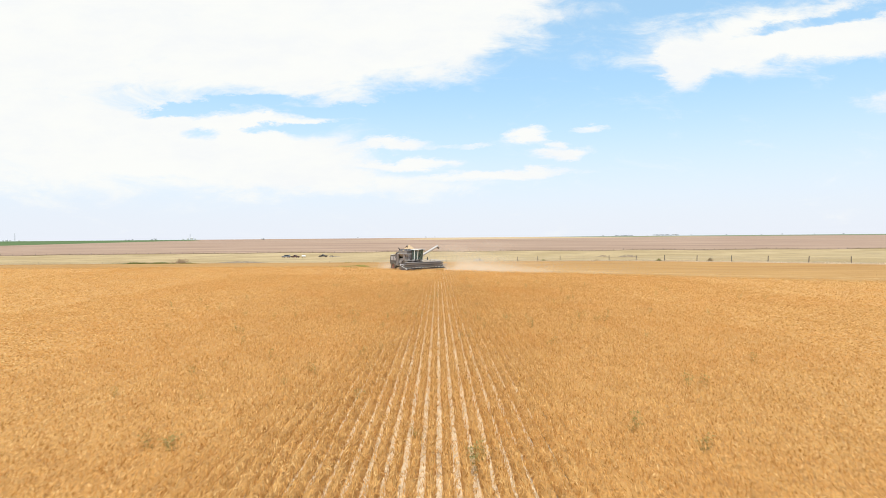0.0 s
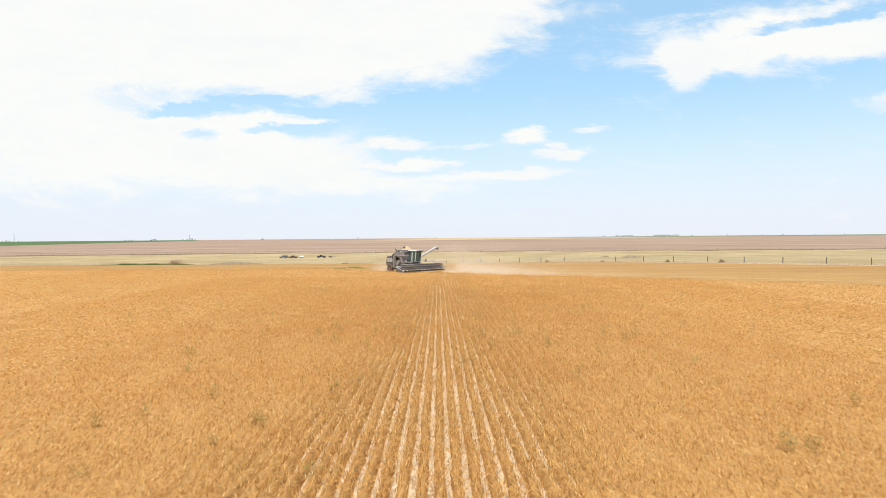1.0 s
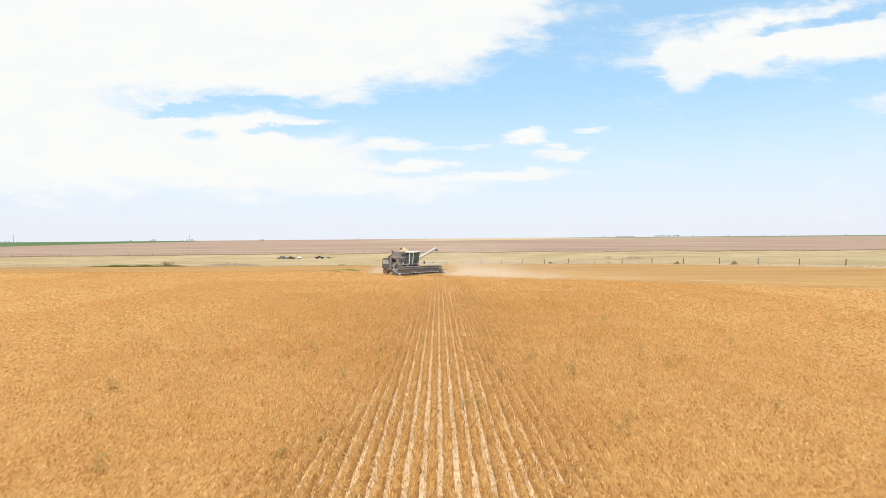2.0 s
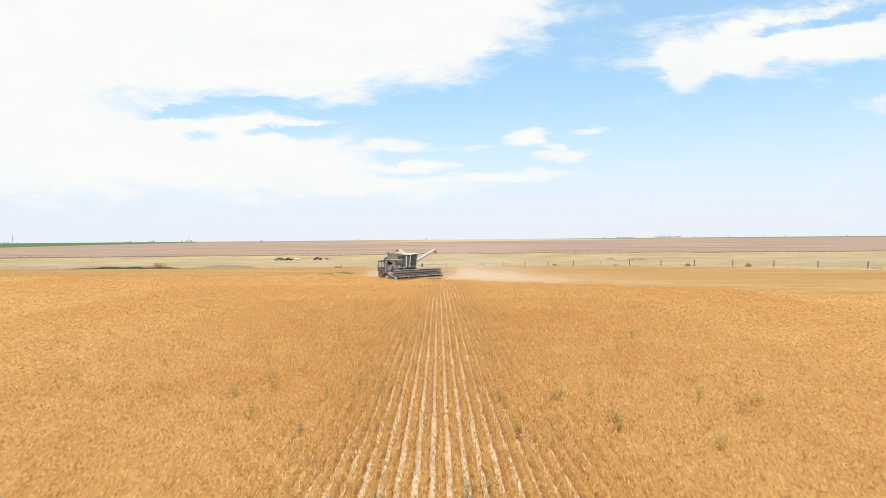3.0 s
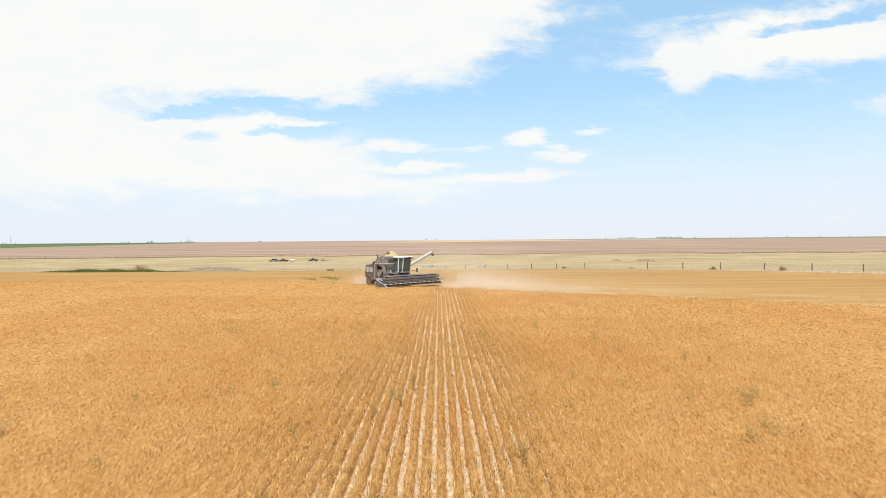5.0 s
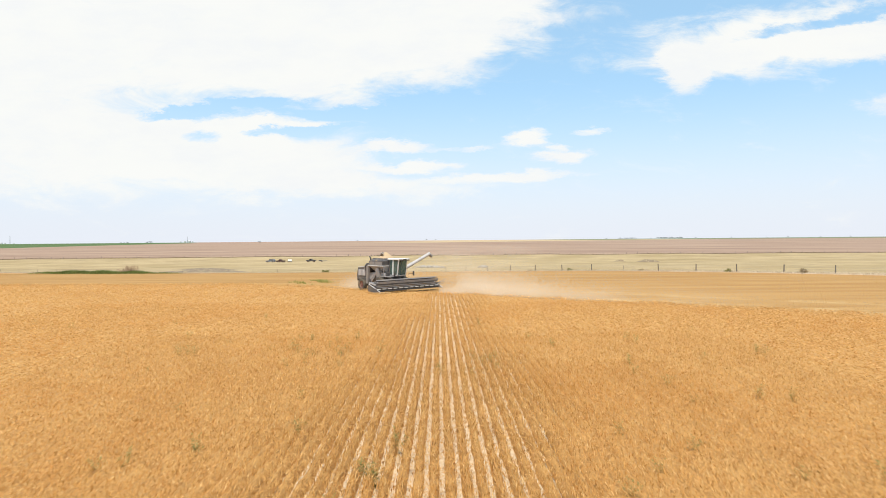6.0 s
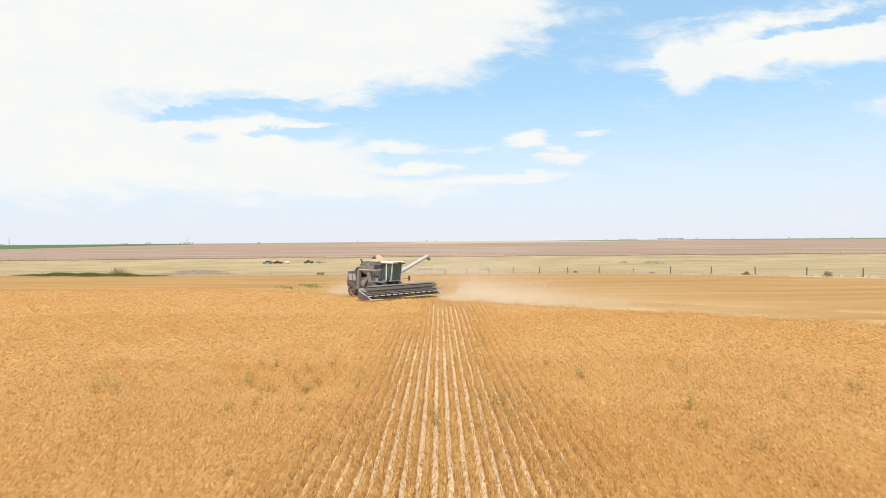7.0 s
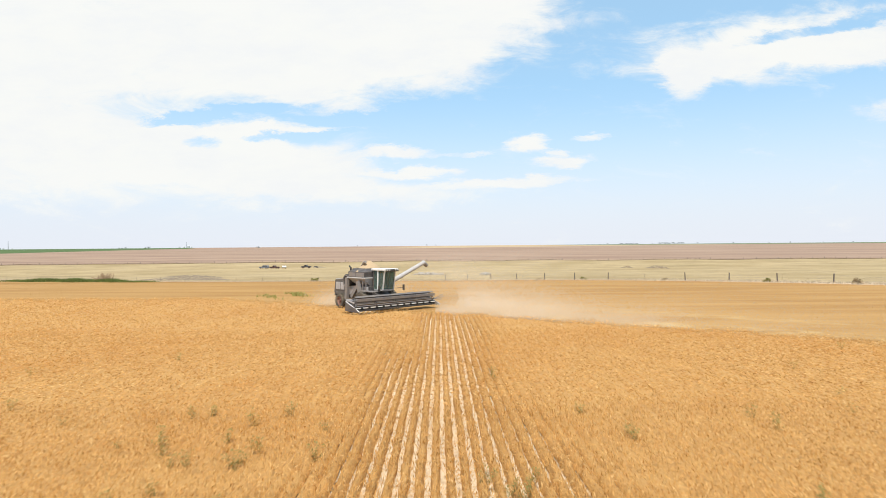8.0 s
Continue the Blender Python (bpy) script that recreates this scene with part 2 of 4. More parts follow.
    c = n.mix(green, c, n.mix(far_streak, (0.07, 0.115, 0.04), (0.105, 0.155, 0.06)))
    c = n.mix(n.math("MULTIPLY", n.step(y, 1950, 2000), n.step(x, 300, 600)), c, (0.16, 0.19, 0.11))
    n.bsdf.inputs["Specular IOR Level"].default_value = 0.12
    return n.done(c, 0.95, 0, fine, 0.6, 0.06)




def straw_mat():
    """The mass of stalks and leaves below the ears."""
    n = Nodes("wheat_straw")
    fine = n.noise(1.0, 5, 0.7, stretch=(38, 38, 7))
    mid = n.noise(22, 3, 0.65)
    patch = n.noise(0.10, 4, 0.6)
    c = n.mix(n.step(fine, 0.3, 0.7), (0.405, 0.205, 0.050), (0.60, 0.350, 0.113))
    c = n.mix(n.math("MULTIPLY", n.step(mid, 0.42, 0.62), 0.55), c, (0.54, 0.31, 0.105))
    c = n.mix(n.math("MULTIPLY", n.step(patch, 0.40, 0.66), 0.45), c, (0.44, 0.22, 0.055))
    return n.done(c, 0.75, 0, n.math("ADD", fine, mid), 0.6, 0.03)


M_STRAW = straw_mat()
M_GROUND = ground_mat()

# ---- helpers for building ----
def mesh_of(name, bm):
    me = bpy.data.meshes.new(name)
    bm.to_mesh(me)
    bm.free()
    return me


def part(name, bm, material, parent, label=""):
    ob = new(name, mesh_of(name, bm))
    ob.data.materials.append(material)
    ob.parent = parent
    if label:
        ob["label"] = label
    return ob


def thing(name, label, category, m, group="", kind=""):
    ob = new(name)
    ob.empty_display_size = 0.2
    ob.matrix_world = m
    return tagged(ob, label, category, group, kind)


def box(bm, x0, x1, y0, y1, z0, z1, bevel=0.0, m=None):
    made = bmesh.ops.create_cube(bm, size=1.0)["verts"]
    for v in made:
        v.co = Vector(((x0 + x1) / 2 + v.co.x * (x1 - x0), (y0 + y1) / 2 + v.co.y * (y1 - y0), (z0 + z1) / 2 + v.co.z * (z1 - z0)))
    if bevel:
        edges = list({e for v in made for e in v.link_edges})
        made = bmesh.ops.bevel(bm, geom=edges, offset=bevel, segments=2, affect="EDGES", profile=0.6)["verts"]
    if m is not None:
        bmesh.ops.transform(bm, matrix=m, verts=list({v for v in made}))
    return bm


def boxed(*size, bevel=0.0, m=None):
    return box(bmesh.new(), *size, bevel=bevel, m=m)


def tube(bm, a, b, r0, r1=None, sides=12):
    """A capped round bar from a to b."""
    a, b = Vector(a), Vector(b)
    d = b - a
    m = Matrix.Translation((a + b) / 2) @ d.to_track_quat("Z", "Y").to_matrix().to_4x4()
    bmesh.ops.create_cone(bm, cap_ends=True, segments=sides, radius1=r0, radius2=r0 if r1 is None else r1, depth=d.length, matrix=m)
    return bm


def bar(bm, a, b, w, h):
    """A square bar from a to b, w wide and h high."""
    a, b = Vector(a), Vector(b)
    d = b - a
    m = Matrix.Translation((a + b) / 2) @ d.to_track_quat("Y", "Z").to_matrix().to_4x4()
    made = bmesh.ops.create_cube(bm, size=1.0)["verts"]
    for v in made:
        v.co = m @ Vector((v.co.x * w, v.co.y * d.length, v.co.z * h))
    return bm


def prism(bm, outline, x0, x1):
    """An outline in (y, z), pulled from x0 to x1."""
    near = [bm.verts.new((x0, y, z)) for y, z in outline]
    far = [bm.verts.new((x1, y, z)) for y, z in outline]
    bm.faces.new(near)
    bm.faces.new(far[::-1])
    for i in range(len(outline)):
        j = (i + 1) % len(outline)
        bm.faces.new((near[i], far[i], far[j], near[j]))
    bmesh.ops.recalc_face_normals(bm, faces=bm.faces[:])
    return bm


def lathe(bm, profile, steps=32, axis="X", centre=(0, 0, 0)):
    """A ring profile of (along, radius) turned round an axis."""
    rings = []
    for i in range(steps):
        a = 2 * math.pi * i / steps
        ring = []
        for s, r in profile:
            p = (s, r * math.cos(a), r * math.sin(a)) if axis == "X" else (r * math.cos(a), r * math.sin(a), s)
            ring.append(bm.verts.new(Vector(p) + Vector(centre)))
        rings.append(ring)
    for i in range(steps):
        p, q = rings[i], rings[(i + 1) % steps]
        for j in range(len(profile) - 1):
            bm.faces.new((p[j], p[j + 1], q[j + 1], q[j]))
    bmesh.ops.recalc_face_normals(bm, faces=bm.faces[:])
    return bm


# ---- the lie of the land ----
LAND_Y = (-80, 0, 20, 45, 75, 110, 140, 160, 175, 200, 220, 330, 400, 460, 520, 900, 1600, 2600, 4900)
LAND_Z = (1.2, 0, -0.42, -0.80, -0.98, -1.06, -1.3, -1.9, -2.75, -4.4, -4.85, -7.6, -8.7, -8.4, -7.2, -4.5, 1.0, 4.7, 4.0)


def fence_y(x):
    return FENCE_Y + FENCE_RIGHT * np.maximum(x, 0) + FENCE_LEFT * np.minimum(x, 0)


def land(x, y):
    """Height of the ground; works on numbers and on arrays."""
    x, y = np.asarray(x, float), np.asarray(y, float)
    reach = np.maximum(4.0, 0.06 * np.abs(y))
    z = sum(np.interp(y + k * reach, LAND_Y, LAND_Z) for k in (-1, -0.5, 0, 0.5, 1)) / 5
    wild = np.clip((y - fence_y(x) - 3) / 40, 0, 1) * np.clip((900 - y) / 400, 0, 1)
    z = z + wild * (0.32 * np.sin(x * 0.061 + 1.3 * np.sin(y * 0.031)) * np.sin(y * 0.083 + 0.7 * np.sin(x * 0.043)) + 0.10 * np.sin(x * 0.23 + y * 0.11))
    return z + np.clip((y - 800) / 1800, 0, 1) * x / 2600 * 6.0


def ground():
    xs = np.concatenate([-np.geomspace(4900, 62, 60), np.linspace(-60, 60, 61), np.geomspace(62, 4900, 60)])
    ys = np.concatenate([np.linspace(-80, 130, 71), np.geomspace(133, 4900, 150)])
    gx, gy = np.meshgrid(xs, ys)
    co = np.stack([gx, gy, land(gx, gy)], -1).reshape(-1, 3)
    nx, ny = len(xs), len(ys)
    i = (np.arange(ny - 1)[:, None] * nx + np.arange(nx - 1)[None]).reshape(-1)
    faces = np.stack([i, i + 1, i + nx + 1, i + nx], -1)
    me = bpy.data.meshes.new("ground")
    me.from_pydata(co.tolist(), [], faces.tolist())
    me.shade_smooth()
    me.materials.append(M_GROUND)
    ob = new("ground", me)
    tagged(ob, "open farmland ground with drilled soil, dry pasture and brown fallow", "ground", kind="structure")


ground()


def quick_mesh(name, verts, tris, material, parent=None, sizes=None):
    """One mesh from arrays of corners and triangles."""
    me = bpy.data.meshes.new(name)
    me.vertices.add(len(verts))
    me.vertices.foreach_set("co", np.ascontiguousarray(verts, np.float32).ravel())
    me.loops.add(len(tris) * 3)
    me.loops.foreach_set("vertex_index", np.ascontiguousarray(tris, np.int32).ravel())
    me.polygons.add(len(tris))
    me.polygons.foreach_set("loop_start", np.arange(len(tris), dtype=np.int32) * 3)
    me.update(calc_edges=True)
    me.materials.append(material)
    ob = new(name, me)
    ob.parent = parent
    return ob


# ---- the wheat ----
HARVESTER = (-4.5, 103.0)        # its place and heading: towards the flight line and to the right
HEADING = Vector((0.695, -0.719, 0))


def edge_y(x):
    """Far limit of the standing crop: slanting past the harvester, then level to the left."""
    return EDGE[0] + EDGE[1] * np.maximum(x, -22) + 0.04 * np.maximum(-22 - x, 0) + 0.5 * np.sin(x * 1.7) + 0.3 * np.sin(x * 4.1 + 1)


def in_swath(x, y):
    """Where the harvester stands and has just cut."""
    dx, dy = x - HARVESTER[0], y - HARVESTER[1]
    along, across = dx * HEADING.x + dy * HEADING.y, -dx * HEADING.y + dy * HEADING.x
    return (np.abs(across) < np.where(along > 1.5, 4.75, 2.6)) & (along < 3.9) & (along > -6.2)


def standing(x, y):
    """Where the crop still stands: up to the cut edge."""
    return (y < edge_y(x)) & (y < fence_y(x) - 6) & ~in_swath(x, y)


def row_wobble(y, row):
    return 0.012 * np.sin(y * 0.9 + row * 2.1) + 0.010 * np.sin(y * 2.3 + row)


def closed(x, y):
    """0 where soil shows between the rows, 1 where the leaves have closed the gap."""
    ragged = 0.5 + 0.5 * np.sin(y * 0.21 + 1.7 * np.sin(x * 0.9) + 0.6 * x)
    return np.clip((np.abs(x - 0.03 * (y - 25)) - 1.1 - 1.6 * ragged) / 3.6 + 0.5 * np.clip((y - 58) / 34, 0, 1), 0, 1)


NARROW = ((-0.105, 0), (-0.075, 0.80), (0.0, 1.0), (0.075, 0.80), (0.105, 0))   # cross-sections: offset, share of the height
FULL = ((-0.25, 0.62), (-0.13, 0.98), (0.0, 1.02), (0.13, 0.98), (0.25, 0.62))


def straw_rows():
    """The bodies of the drill rows: uneven ridges of stalks and leaves under the ears, closing up away from the flight line."""
    rng = np.random.default_rng(9)
    verts, tris, base = [], [], 0
    for row in range(-265, 265):
        x = (row + 0.5) * ROW
        step = 0.35 if abs(x) < 8 else 1.3
        start = max(6.0, abs(x) / 0.79 - 3)
        y = np.concatenate([np.arange(-44.0, start - 1, 7.0), np.arange(start, 120.0, step)])
        n = len(y)
        full = np.maximum(closed(x, y), y < start - 0.5)
        h = 0.28 - 0.08 * full + rng.normal(0, 0.025, n)
        cx = x + row_wobble(y, row)
        lines = []
        for (o, k), (p, q) in zip(NARROW, FULL):
            off, up = o + (p - o) * full, k + (q - k) * full
            lines.append(np.stack([cx + off + rng.normal(0, 0.018, n) * (1 - 0.7 * full), y + rng.normal(0, 0.05, n), land(cx, y) - 0.02 + h * up], -1))
        ok = standing(np.full(n, x), y)
        seg = np.nonzero(ok[:-1] & ok[1:])[0]
        verts.append(np.stack(lines, 1).reshape(-1, 3))
        for j in range(4):
            a = base + seg * 5 + j
            tris.append(np.stack([a, a + 1, a + 6], -1))
            tris.append(np.stack([a, a + 6, a + 5], -1))
        base += n * 5
    ob = quick_mesh("wheat_straw", np.concatenate(verts), np.concatenate(tris), M_STRAW)
    ob.data.shade_smooth()
    tagged(ob, "dense golden stalks of the drilled wheat rows", "wheat", kind="stuff")


straw_rows()


def wheat():
    """Ripe ears on their stalks in drill rows, thinner and coarser with distance from the flight line."""
    rng = np.random.default_rng(5)
    blocks = []
    # nearest distance band, ears per square metre, size factor
    for lo, hi, density, size in ((0, 12.5, 430, 0.95), (12.5, 20, 280, 1.05), (20, 38, 125, 1.31), (38, 75, 44, 1.8), (75, 200, 13, 2.8)):
        w, y1 = hi * 0.80, min(125, 50 + hi)
        n = int(2 * w * (y1 - 6) * density)
        x, y = rng.uniform(-w - 0.5, w + 0.5, n), rng.uniform(6, y1, n)
        row = np.floor(x / ROW)
        x = (row + 0.5) * ROW
        near = np.maximum(np.maximum(np.abs(x - 0.6) / 0.79, 8.8), y - 49.5 + rng.normal(0, 0.8, n))
        keep = (near >= lo) & (near < hi) & (y - np.abs(x - 0.6) / 0.79 > -3)
        keep &= standing(x, y)
        x, y, row = x[keep], y[keep], row[keep]
        spread = 0.12 + 0.07 * closed(x, y)
        x = x + row_wobble(y, row) + spread * rng.uniform(-1, 1, len(x)) * rng.uniform(0.8, 1.15, len(x))
        blocks.append(np.stack([x, y, np.full(len(x), size)], -1))
    n = 90000
    x, y = rng.uniform(-90, 90, n), rng.uniform(-44, 115, n)
    keep = (y - np.abs(x - 0.6) / 0.79 < -3) | (y < 6)
    blocks.append(np.stack([x, y, np.full(n, 2.4)], -1)[keep & standing(x, y)])
    p = np.concatenate(blocks)
    # thin spots along the rows
    row = np.floor(p[:, 0] / ROW)
    gap = np.sin(p[:, 1] * 1.3 + 7 * row) + np.sin(p[:, 1] * 0.47 + 3.1 * row)
    p = p[(gap < 1.6) | (rng.random(len(p)) < 0.6)]
    n = len(p)
    x, y, s = p.T
    foot = np.stack([x, y, land(x, y)], -1)
    clump = np.sin(x * 5.1 + 3 * np.sin(y * 2.2)) * np.sin(y * 4.3 + 2 * np.sin(x * 3.7))
    tall = rng.normal(0.50, 0.045, n) * (1 + 0.04 * np.sin(x * 0.7 + 2 * np.sin(y * 0.4)) + 0.11 * clump)
    off = np.abs(x / ROW - np.floor(x / ROW) - 0.5) * 2
    tall = tall - 0.055 * off ** 2
    lean = rng.uniform(0, 2 * np.pi, n)
    tilt = np.abs(rng.normal(0.04, 0.05, n)) + 0.01
    way = np.stack([np.cos(lean), np.sin(lean), np.zeros(n)], -1)
    turn = lean + np.pi / 2 + rng.normal(0, 0.7, n)
    side = np.stack([np.cos(turn), np.sin(turn), np.where(s < 1.3, 0.2, 0.9) * rng.choice((-1, 1), n)], -1)
    neck = foot + way * (tilt * 0.7)[:, None]
    neck[:, 2] += tall * 0.74 + rng.uniform(-0.10, 0.0, n)
    long = rng.uniform(0.10, 0.17, n) * (0.85 + 0.15 * s)
    droop = np.where(s < 1.3, rng.uniform(-0.3, 1.4, n), rng.uniform(-0.35, 0.9, n))
    tip = neck + way * (long * np.cos(droop))[:, None]
    tip[:, 2] += long * np.sin(droop)
    mid = neck * 0.55 + tip * 0.45
    mid[:, 2] += 0.012
    half = (rng.uniform(0.008, 0.013, n) * np.where(s < 1.3, s, 0.85 * s))[:, None]
    verts = np.stack([neck, mid - side * half, mid + side * half, tip], 1).reshape(-1, 3)
    base = np.arange(n)[:, None] * 4
    tris = np.concatenate([base + np.array([[0, 2, 1]]), base + np.array([[1, 2, 3]])])
    # stalks that show at the open sides of the middle rows
    low = np.nonzero((np.abs(x - 0.3) < 5.5) & (rng.random(n) < 0.35) & (y < 60))[0]
    stem = (rng.uniform(0.003, 0.006, len(low)))[:, None]
    bare = np.stack([foot[low] - side[low] * stem, foot[low] + side[low] * stem, neck[low]], 1).reshape(-1, 3)
    tris = np.concatenate([tris, 4 * n + np.arange(3 * len(low)).reshape(-1, 3)])
    ob = quick_mesh("wheat_crop", np.concatenate([verts, bare]), tris, M_WHEAT)
    tagged(ob, "ripe golden wheat standing in drill rows on pale soil", "wheat", kind="stuff")


wheat()


# ---- the combine harvester ----
def wheel(name, parent, x, y, r, w, out):
    """A lugged farm tyre with a dished rim; out: +1 or -1, the side that faces outwards."""
    bm = bmesh.new()
    lathe(bm, [(-w / 2, r * 0.58), (-w / 2, r * 0.86), (-w * 0.36, r * 0.96), (w * 0.36, r * 0.96), (w / 2, r * 0.86), (w / 2, r * 0.58), (-w / 2, r * 0.58)], 32)
    for i in range(18):
        for s in (-1, 1):
            a = 2 * math.pi * (i + (0.5 if s > 0 else 0)) / 18
            m = Euler((a, 0, 0)).to_matrix().to_4x4()
            box(bm, min(0, s * w * 0.46), max(0, s * w * 0.46), -0.035 * r - 0.01, 0.035 * r + 0.01, r * 0.93, r * 1.0, m=m)
    tyre = part(name, bm, M_TYRE, parent)
    tyre.matrix_basis = pose(x, y, r)
    bm = bmesh.new()
    lathe(bm, [(out * w * 0.30, 0.0), (out * w * 0.34, r * 0.16), (out * w * 0.12, r * 0.24), (out * w * 0.10, r * 0.46), (out * w * 0.34, r * 0.58), (-out * w * 0.4, r * 0.58)], 24)
    part("rim", bm, M_RED, tyre, "faded red wheel rim")
    return tyre


def loft(bm, lower, upper):
    """A closed skin between two four-cornered rings."""
    a = [bm.verts.new(p) for p in lower]
    b = [bm.verts.new(p) for p in upper]
    for i in range(4):
        j = (i + 1) % 4
        bm.faces.new((a[i], a[j], b[j], b[i]))
    bm.faces.new(a[::-1])
    bm.faces.new(b)
    bmesh.ops.recalc_face_normals(bm, faces=bm.faces[:])
    return bm


def ring(x0, x1, y0, y1, z):
    return [(x0, y0, z), (x1, y0, z), (x1, y1, z), (x0, y1, z)]


def combine_harvester():
    hx, hy = HARVESTER
    top = thing("combine_harvester", "silver-grey combine harvester with dark trim, cutting the wheat edge", "combine",
                pose(hx, hy, float(land(hx, hy)), 0, 0, math.degrees(math.atan2(-HEADING.x, HEADING.y))) @ Matrix.Scale(0.95, 4))
    # chassis and separator body
    bm = prism(bmesh.new(), [(-4.0, 1.15), (-3.0, 0.95), (0.2, 0.95), (0.7, 1.35), (0.7, 2.25), (-4.0, 2.25)], -1.15, 1.15)
    part("chassis", bm, M_DARK, top, "dark lower separator body")
    for s in (-1, 1):
        bm = boxed(s * 1.19 - 0.04, s * 1.19 + 0.04, -2.75, -0.45, 1.35, 2.2, bevel=0.03)
        for y in (-2.2, -1.65, -1.1):
            box(bm, s * 1.235 - 0.012, s * 1.235 + 0.012, y - 0.02, y + 0.02, 1.4, 2.15)
        part("side_panel", bm, M_SILVER, top)
        bm = boxed(s * 1.2 - 0.035, s * 1.2 + 0.035, -0.38, 0.6, 1.5, 2.2, bevel=0.03)
        part("side_panel", bm, M_SILVER, top)
    # rear hood with its framed panels
    bm = prism(bmesh.new(), [(-4.85, 1.35), (-4.95, 1.55), (-4.75, 2.72), (-3.0, 2.86), (-3.0, 1.2), (-4.0, 1.15)], -1.22, 1.22)
    hood = part("rear_hood", bm, M_DARK, top, "dark framed straw hood")
    for s in (-1, 1):
        for a, b in ((-4.58, -3.94), (-3.80, -3.14)):
            bm = boxed(s * 1.25 - 0.03, s * 1.25 + 0.03, a, b, 1.76, 2.50, bevel=0.03)
            part("hood_panel", bm, M_SILVER, hood, "silver side panel")
    part("hood_top", boxed(-1.12, 1.12, -4.65, -3.1, 2.80, 2.86, bevel=0.02, m=pose(0, 0, 0.30, 3.9) @ pose(0, 0, -0.02)), M_SILVER_PALE, hood)
    bm = bmesh.new()
    for i in range(9):
        x = -1.0 + i * 0.25
        box(bm, x - 0.1, x + 0.1, -5.06, -4.96, 1.1, 1.5)
    part("straw_spreader", bm, M_BLACK, hood, "black rubber spreader flaps")
    # round air screen of the engine, on the right side
    bm = lathe(bmesh.new(), [(0.95, 0.0), (0.95, 0.60), (1.46, 0.60), (1.50, 0.55), (1.50, 0.0)], 28, centre=(0, -2.5, 2.72))
    screen = part("air_screen", bm, M_BLACK, top, "round black engine air screen")
    bm = lathe(bmesh.new(), [(1.50, 0.46), (1.54, 0.46), (1.54, 0.53), (1.50, 0.53), (1.50, 0.46)], 28, centre=(0, -2.5, 2.72))
    part("screen_ring", bm, M_STEEL, screen)
    part("engine_deck", boxed(-1.3, 1.3, -3.3, -2.3, 2.25, 2.78, bevel=0.05), M_DARK, top)
    # grain tank: hopper, walls, extension and the heap
    bm = loft(bmesh.new(), ring(-0.75, 0.75, -1.8, 0.1, 2.25), ring(-1.62, 1.62, -2.35, 0.35, 2.98))
    forward = pose(0, 0.2, 0)
    part("tank_hopper", bm, M_SILVER, top, "silver sloping grain hopper").matrix_basis = forward
    bm = boxed(-1.66, 1.66, -2.4, 0.4, 2.98, 3.08, bevel=0.02)
    part("tank_rim", bm, M_SILVER_PALE, top).matrix_basis = forward
    tank = part("tank_walls", loft(bmesh.new(), ring(-1.5, 1.5, -2.3, 0.3, 3.05), ring(-1.52, 1.52, -2.34, 0.34, 3.58)), M_DARK, top, "dark grain tank box")
    tank.matrix_basis = forward
    for x, y0, y1 in ((1.545, -2.2, -1.2), (1.545, -1.1, 0.2)):
        part("tank_panel", boxed(x - 0.02, x + 0.02, y0, y1, 3.12, 3.52, bevel=0.015), M_STEEL, tank)
    bm = bmesh.new()
    for a, b, c, d in (((-1.5, -2.3), (1.5, -2.3), (1.15, -1.95), (-1.15, -1.95)), ((1.5, -2.3), (1.5, 0.3), (1.15, 0.0), (1.15, -1.95)),
                       ((1.5, 0.3), (-1.5, 0.3), (-1.15, 0.0), (1.15, 0.0)), ((-1.5, 0.3), (-1.5, -2.3), (-1.15, -1.95), (-1.15, 0.0))):
        low = [bm.verts.new((*p, 3.58)) for p in (a, b)]
        high = [bm.verts.new((*p, 3.92)) for p in (c, d)]
        bm.faces.new((low[0], low[1], high[0], high[1]))
    bmesh.ops.solidify(bm, geom=bm.faces[:], thickness=0.03)
    part("tank_extension", bm, M_STEEL, tank)
    bm = bmesh.new()
    rng = random.Random(3)
    for i in range(7):
        bm_r = 1.55 * (1 - i / 6.5)
        for k in range(20):
            a = 2 * math.pi * k / 20
            bm.verts.new((bm_r * math.cos(a) * 0.98, -0.98 + bm_r * math.sin(a) * 0.80, 3.60 + 1.02 * (i / 6) ** 0.95 + rng.uniform(-0.015, 0.015)))
    bm.verts.ensure_lookup_table()
    for i in range(6):
        for k in range(20):
            j = (k + 1) % 20
            bm.faces.new((bm.verts[i * 20 + k], bm.verts[i * 20 + j], bm.verts[i * 20 + 20 + j], bm.verts[i * 20 + 20 + k]))
    part("grain_heap", bm, M_GRAIN, tank, "tan heap of threshed grain")
    bm = tube(bmesh.new(), (0.5, -1.9, 3.5), (0.66, -0.75, 4.42), 0.12, 0.12, 14)
    tube(bm, (0.66, -0.75, 4.40), (0.72, -0.45, 4.52), 0.16, 0.13, 14)
    part("filling_auger", bm, M_STEEL, top)
    bm = tube(bmesh.new(), (0.95, -2.5, 2.8), (0.95, -2.5, 3.95), 0.085, 0.085, 12)
    tube(bm, (0.95, -2.5, 3.9), (0.95, -2.72, 4.1), 0.085, 0.08, 12)
    part("exhaust_pipe", bm, M_BLACK, top)
    # cab
    z0, z1 = 1.98, 3.72
    cab = part("cab", loft(bmesh.new(), ring(-0.64, 0.64, 0.62, 2.05, z0 - 0.12), ring(-0.64, 0.64, 0.62, 2.10, z0 + 0.02)), M_SILVER, top)
    part("cab_back", boxed(-0.62, 0.62, 0.60, 0.68, z0, z1), M_DARK, cab)
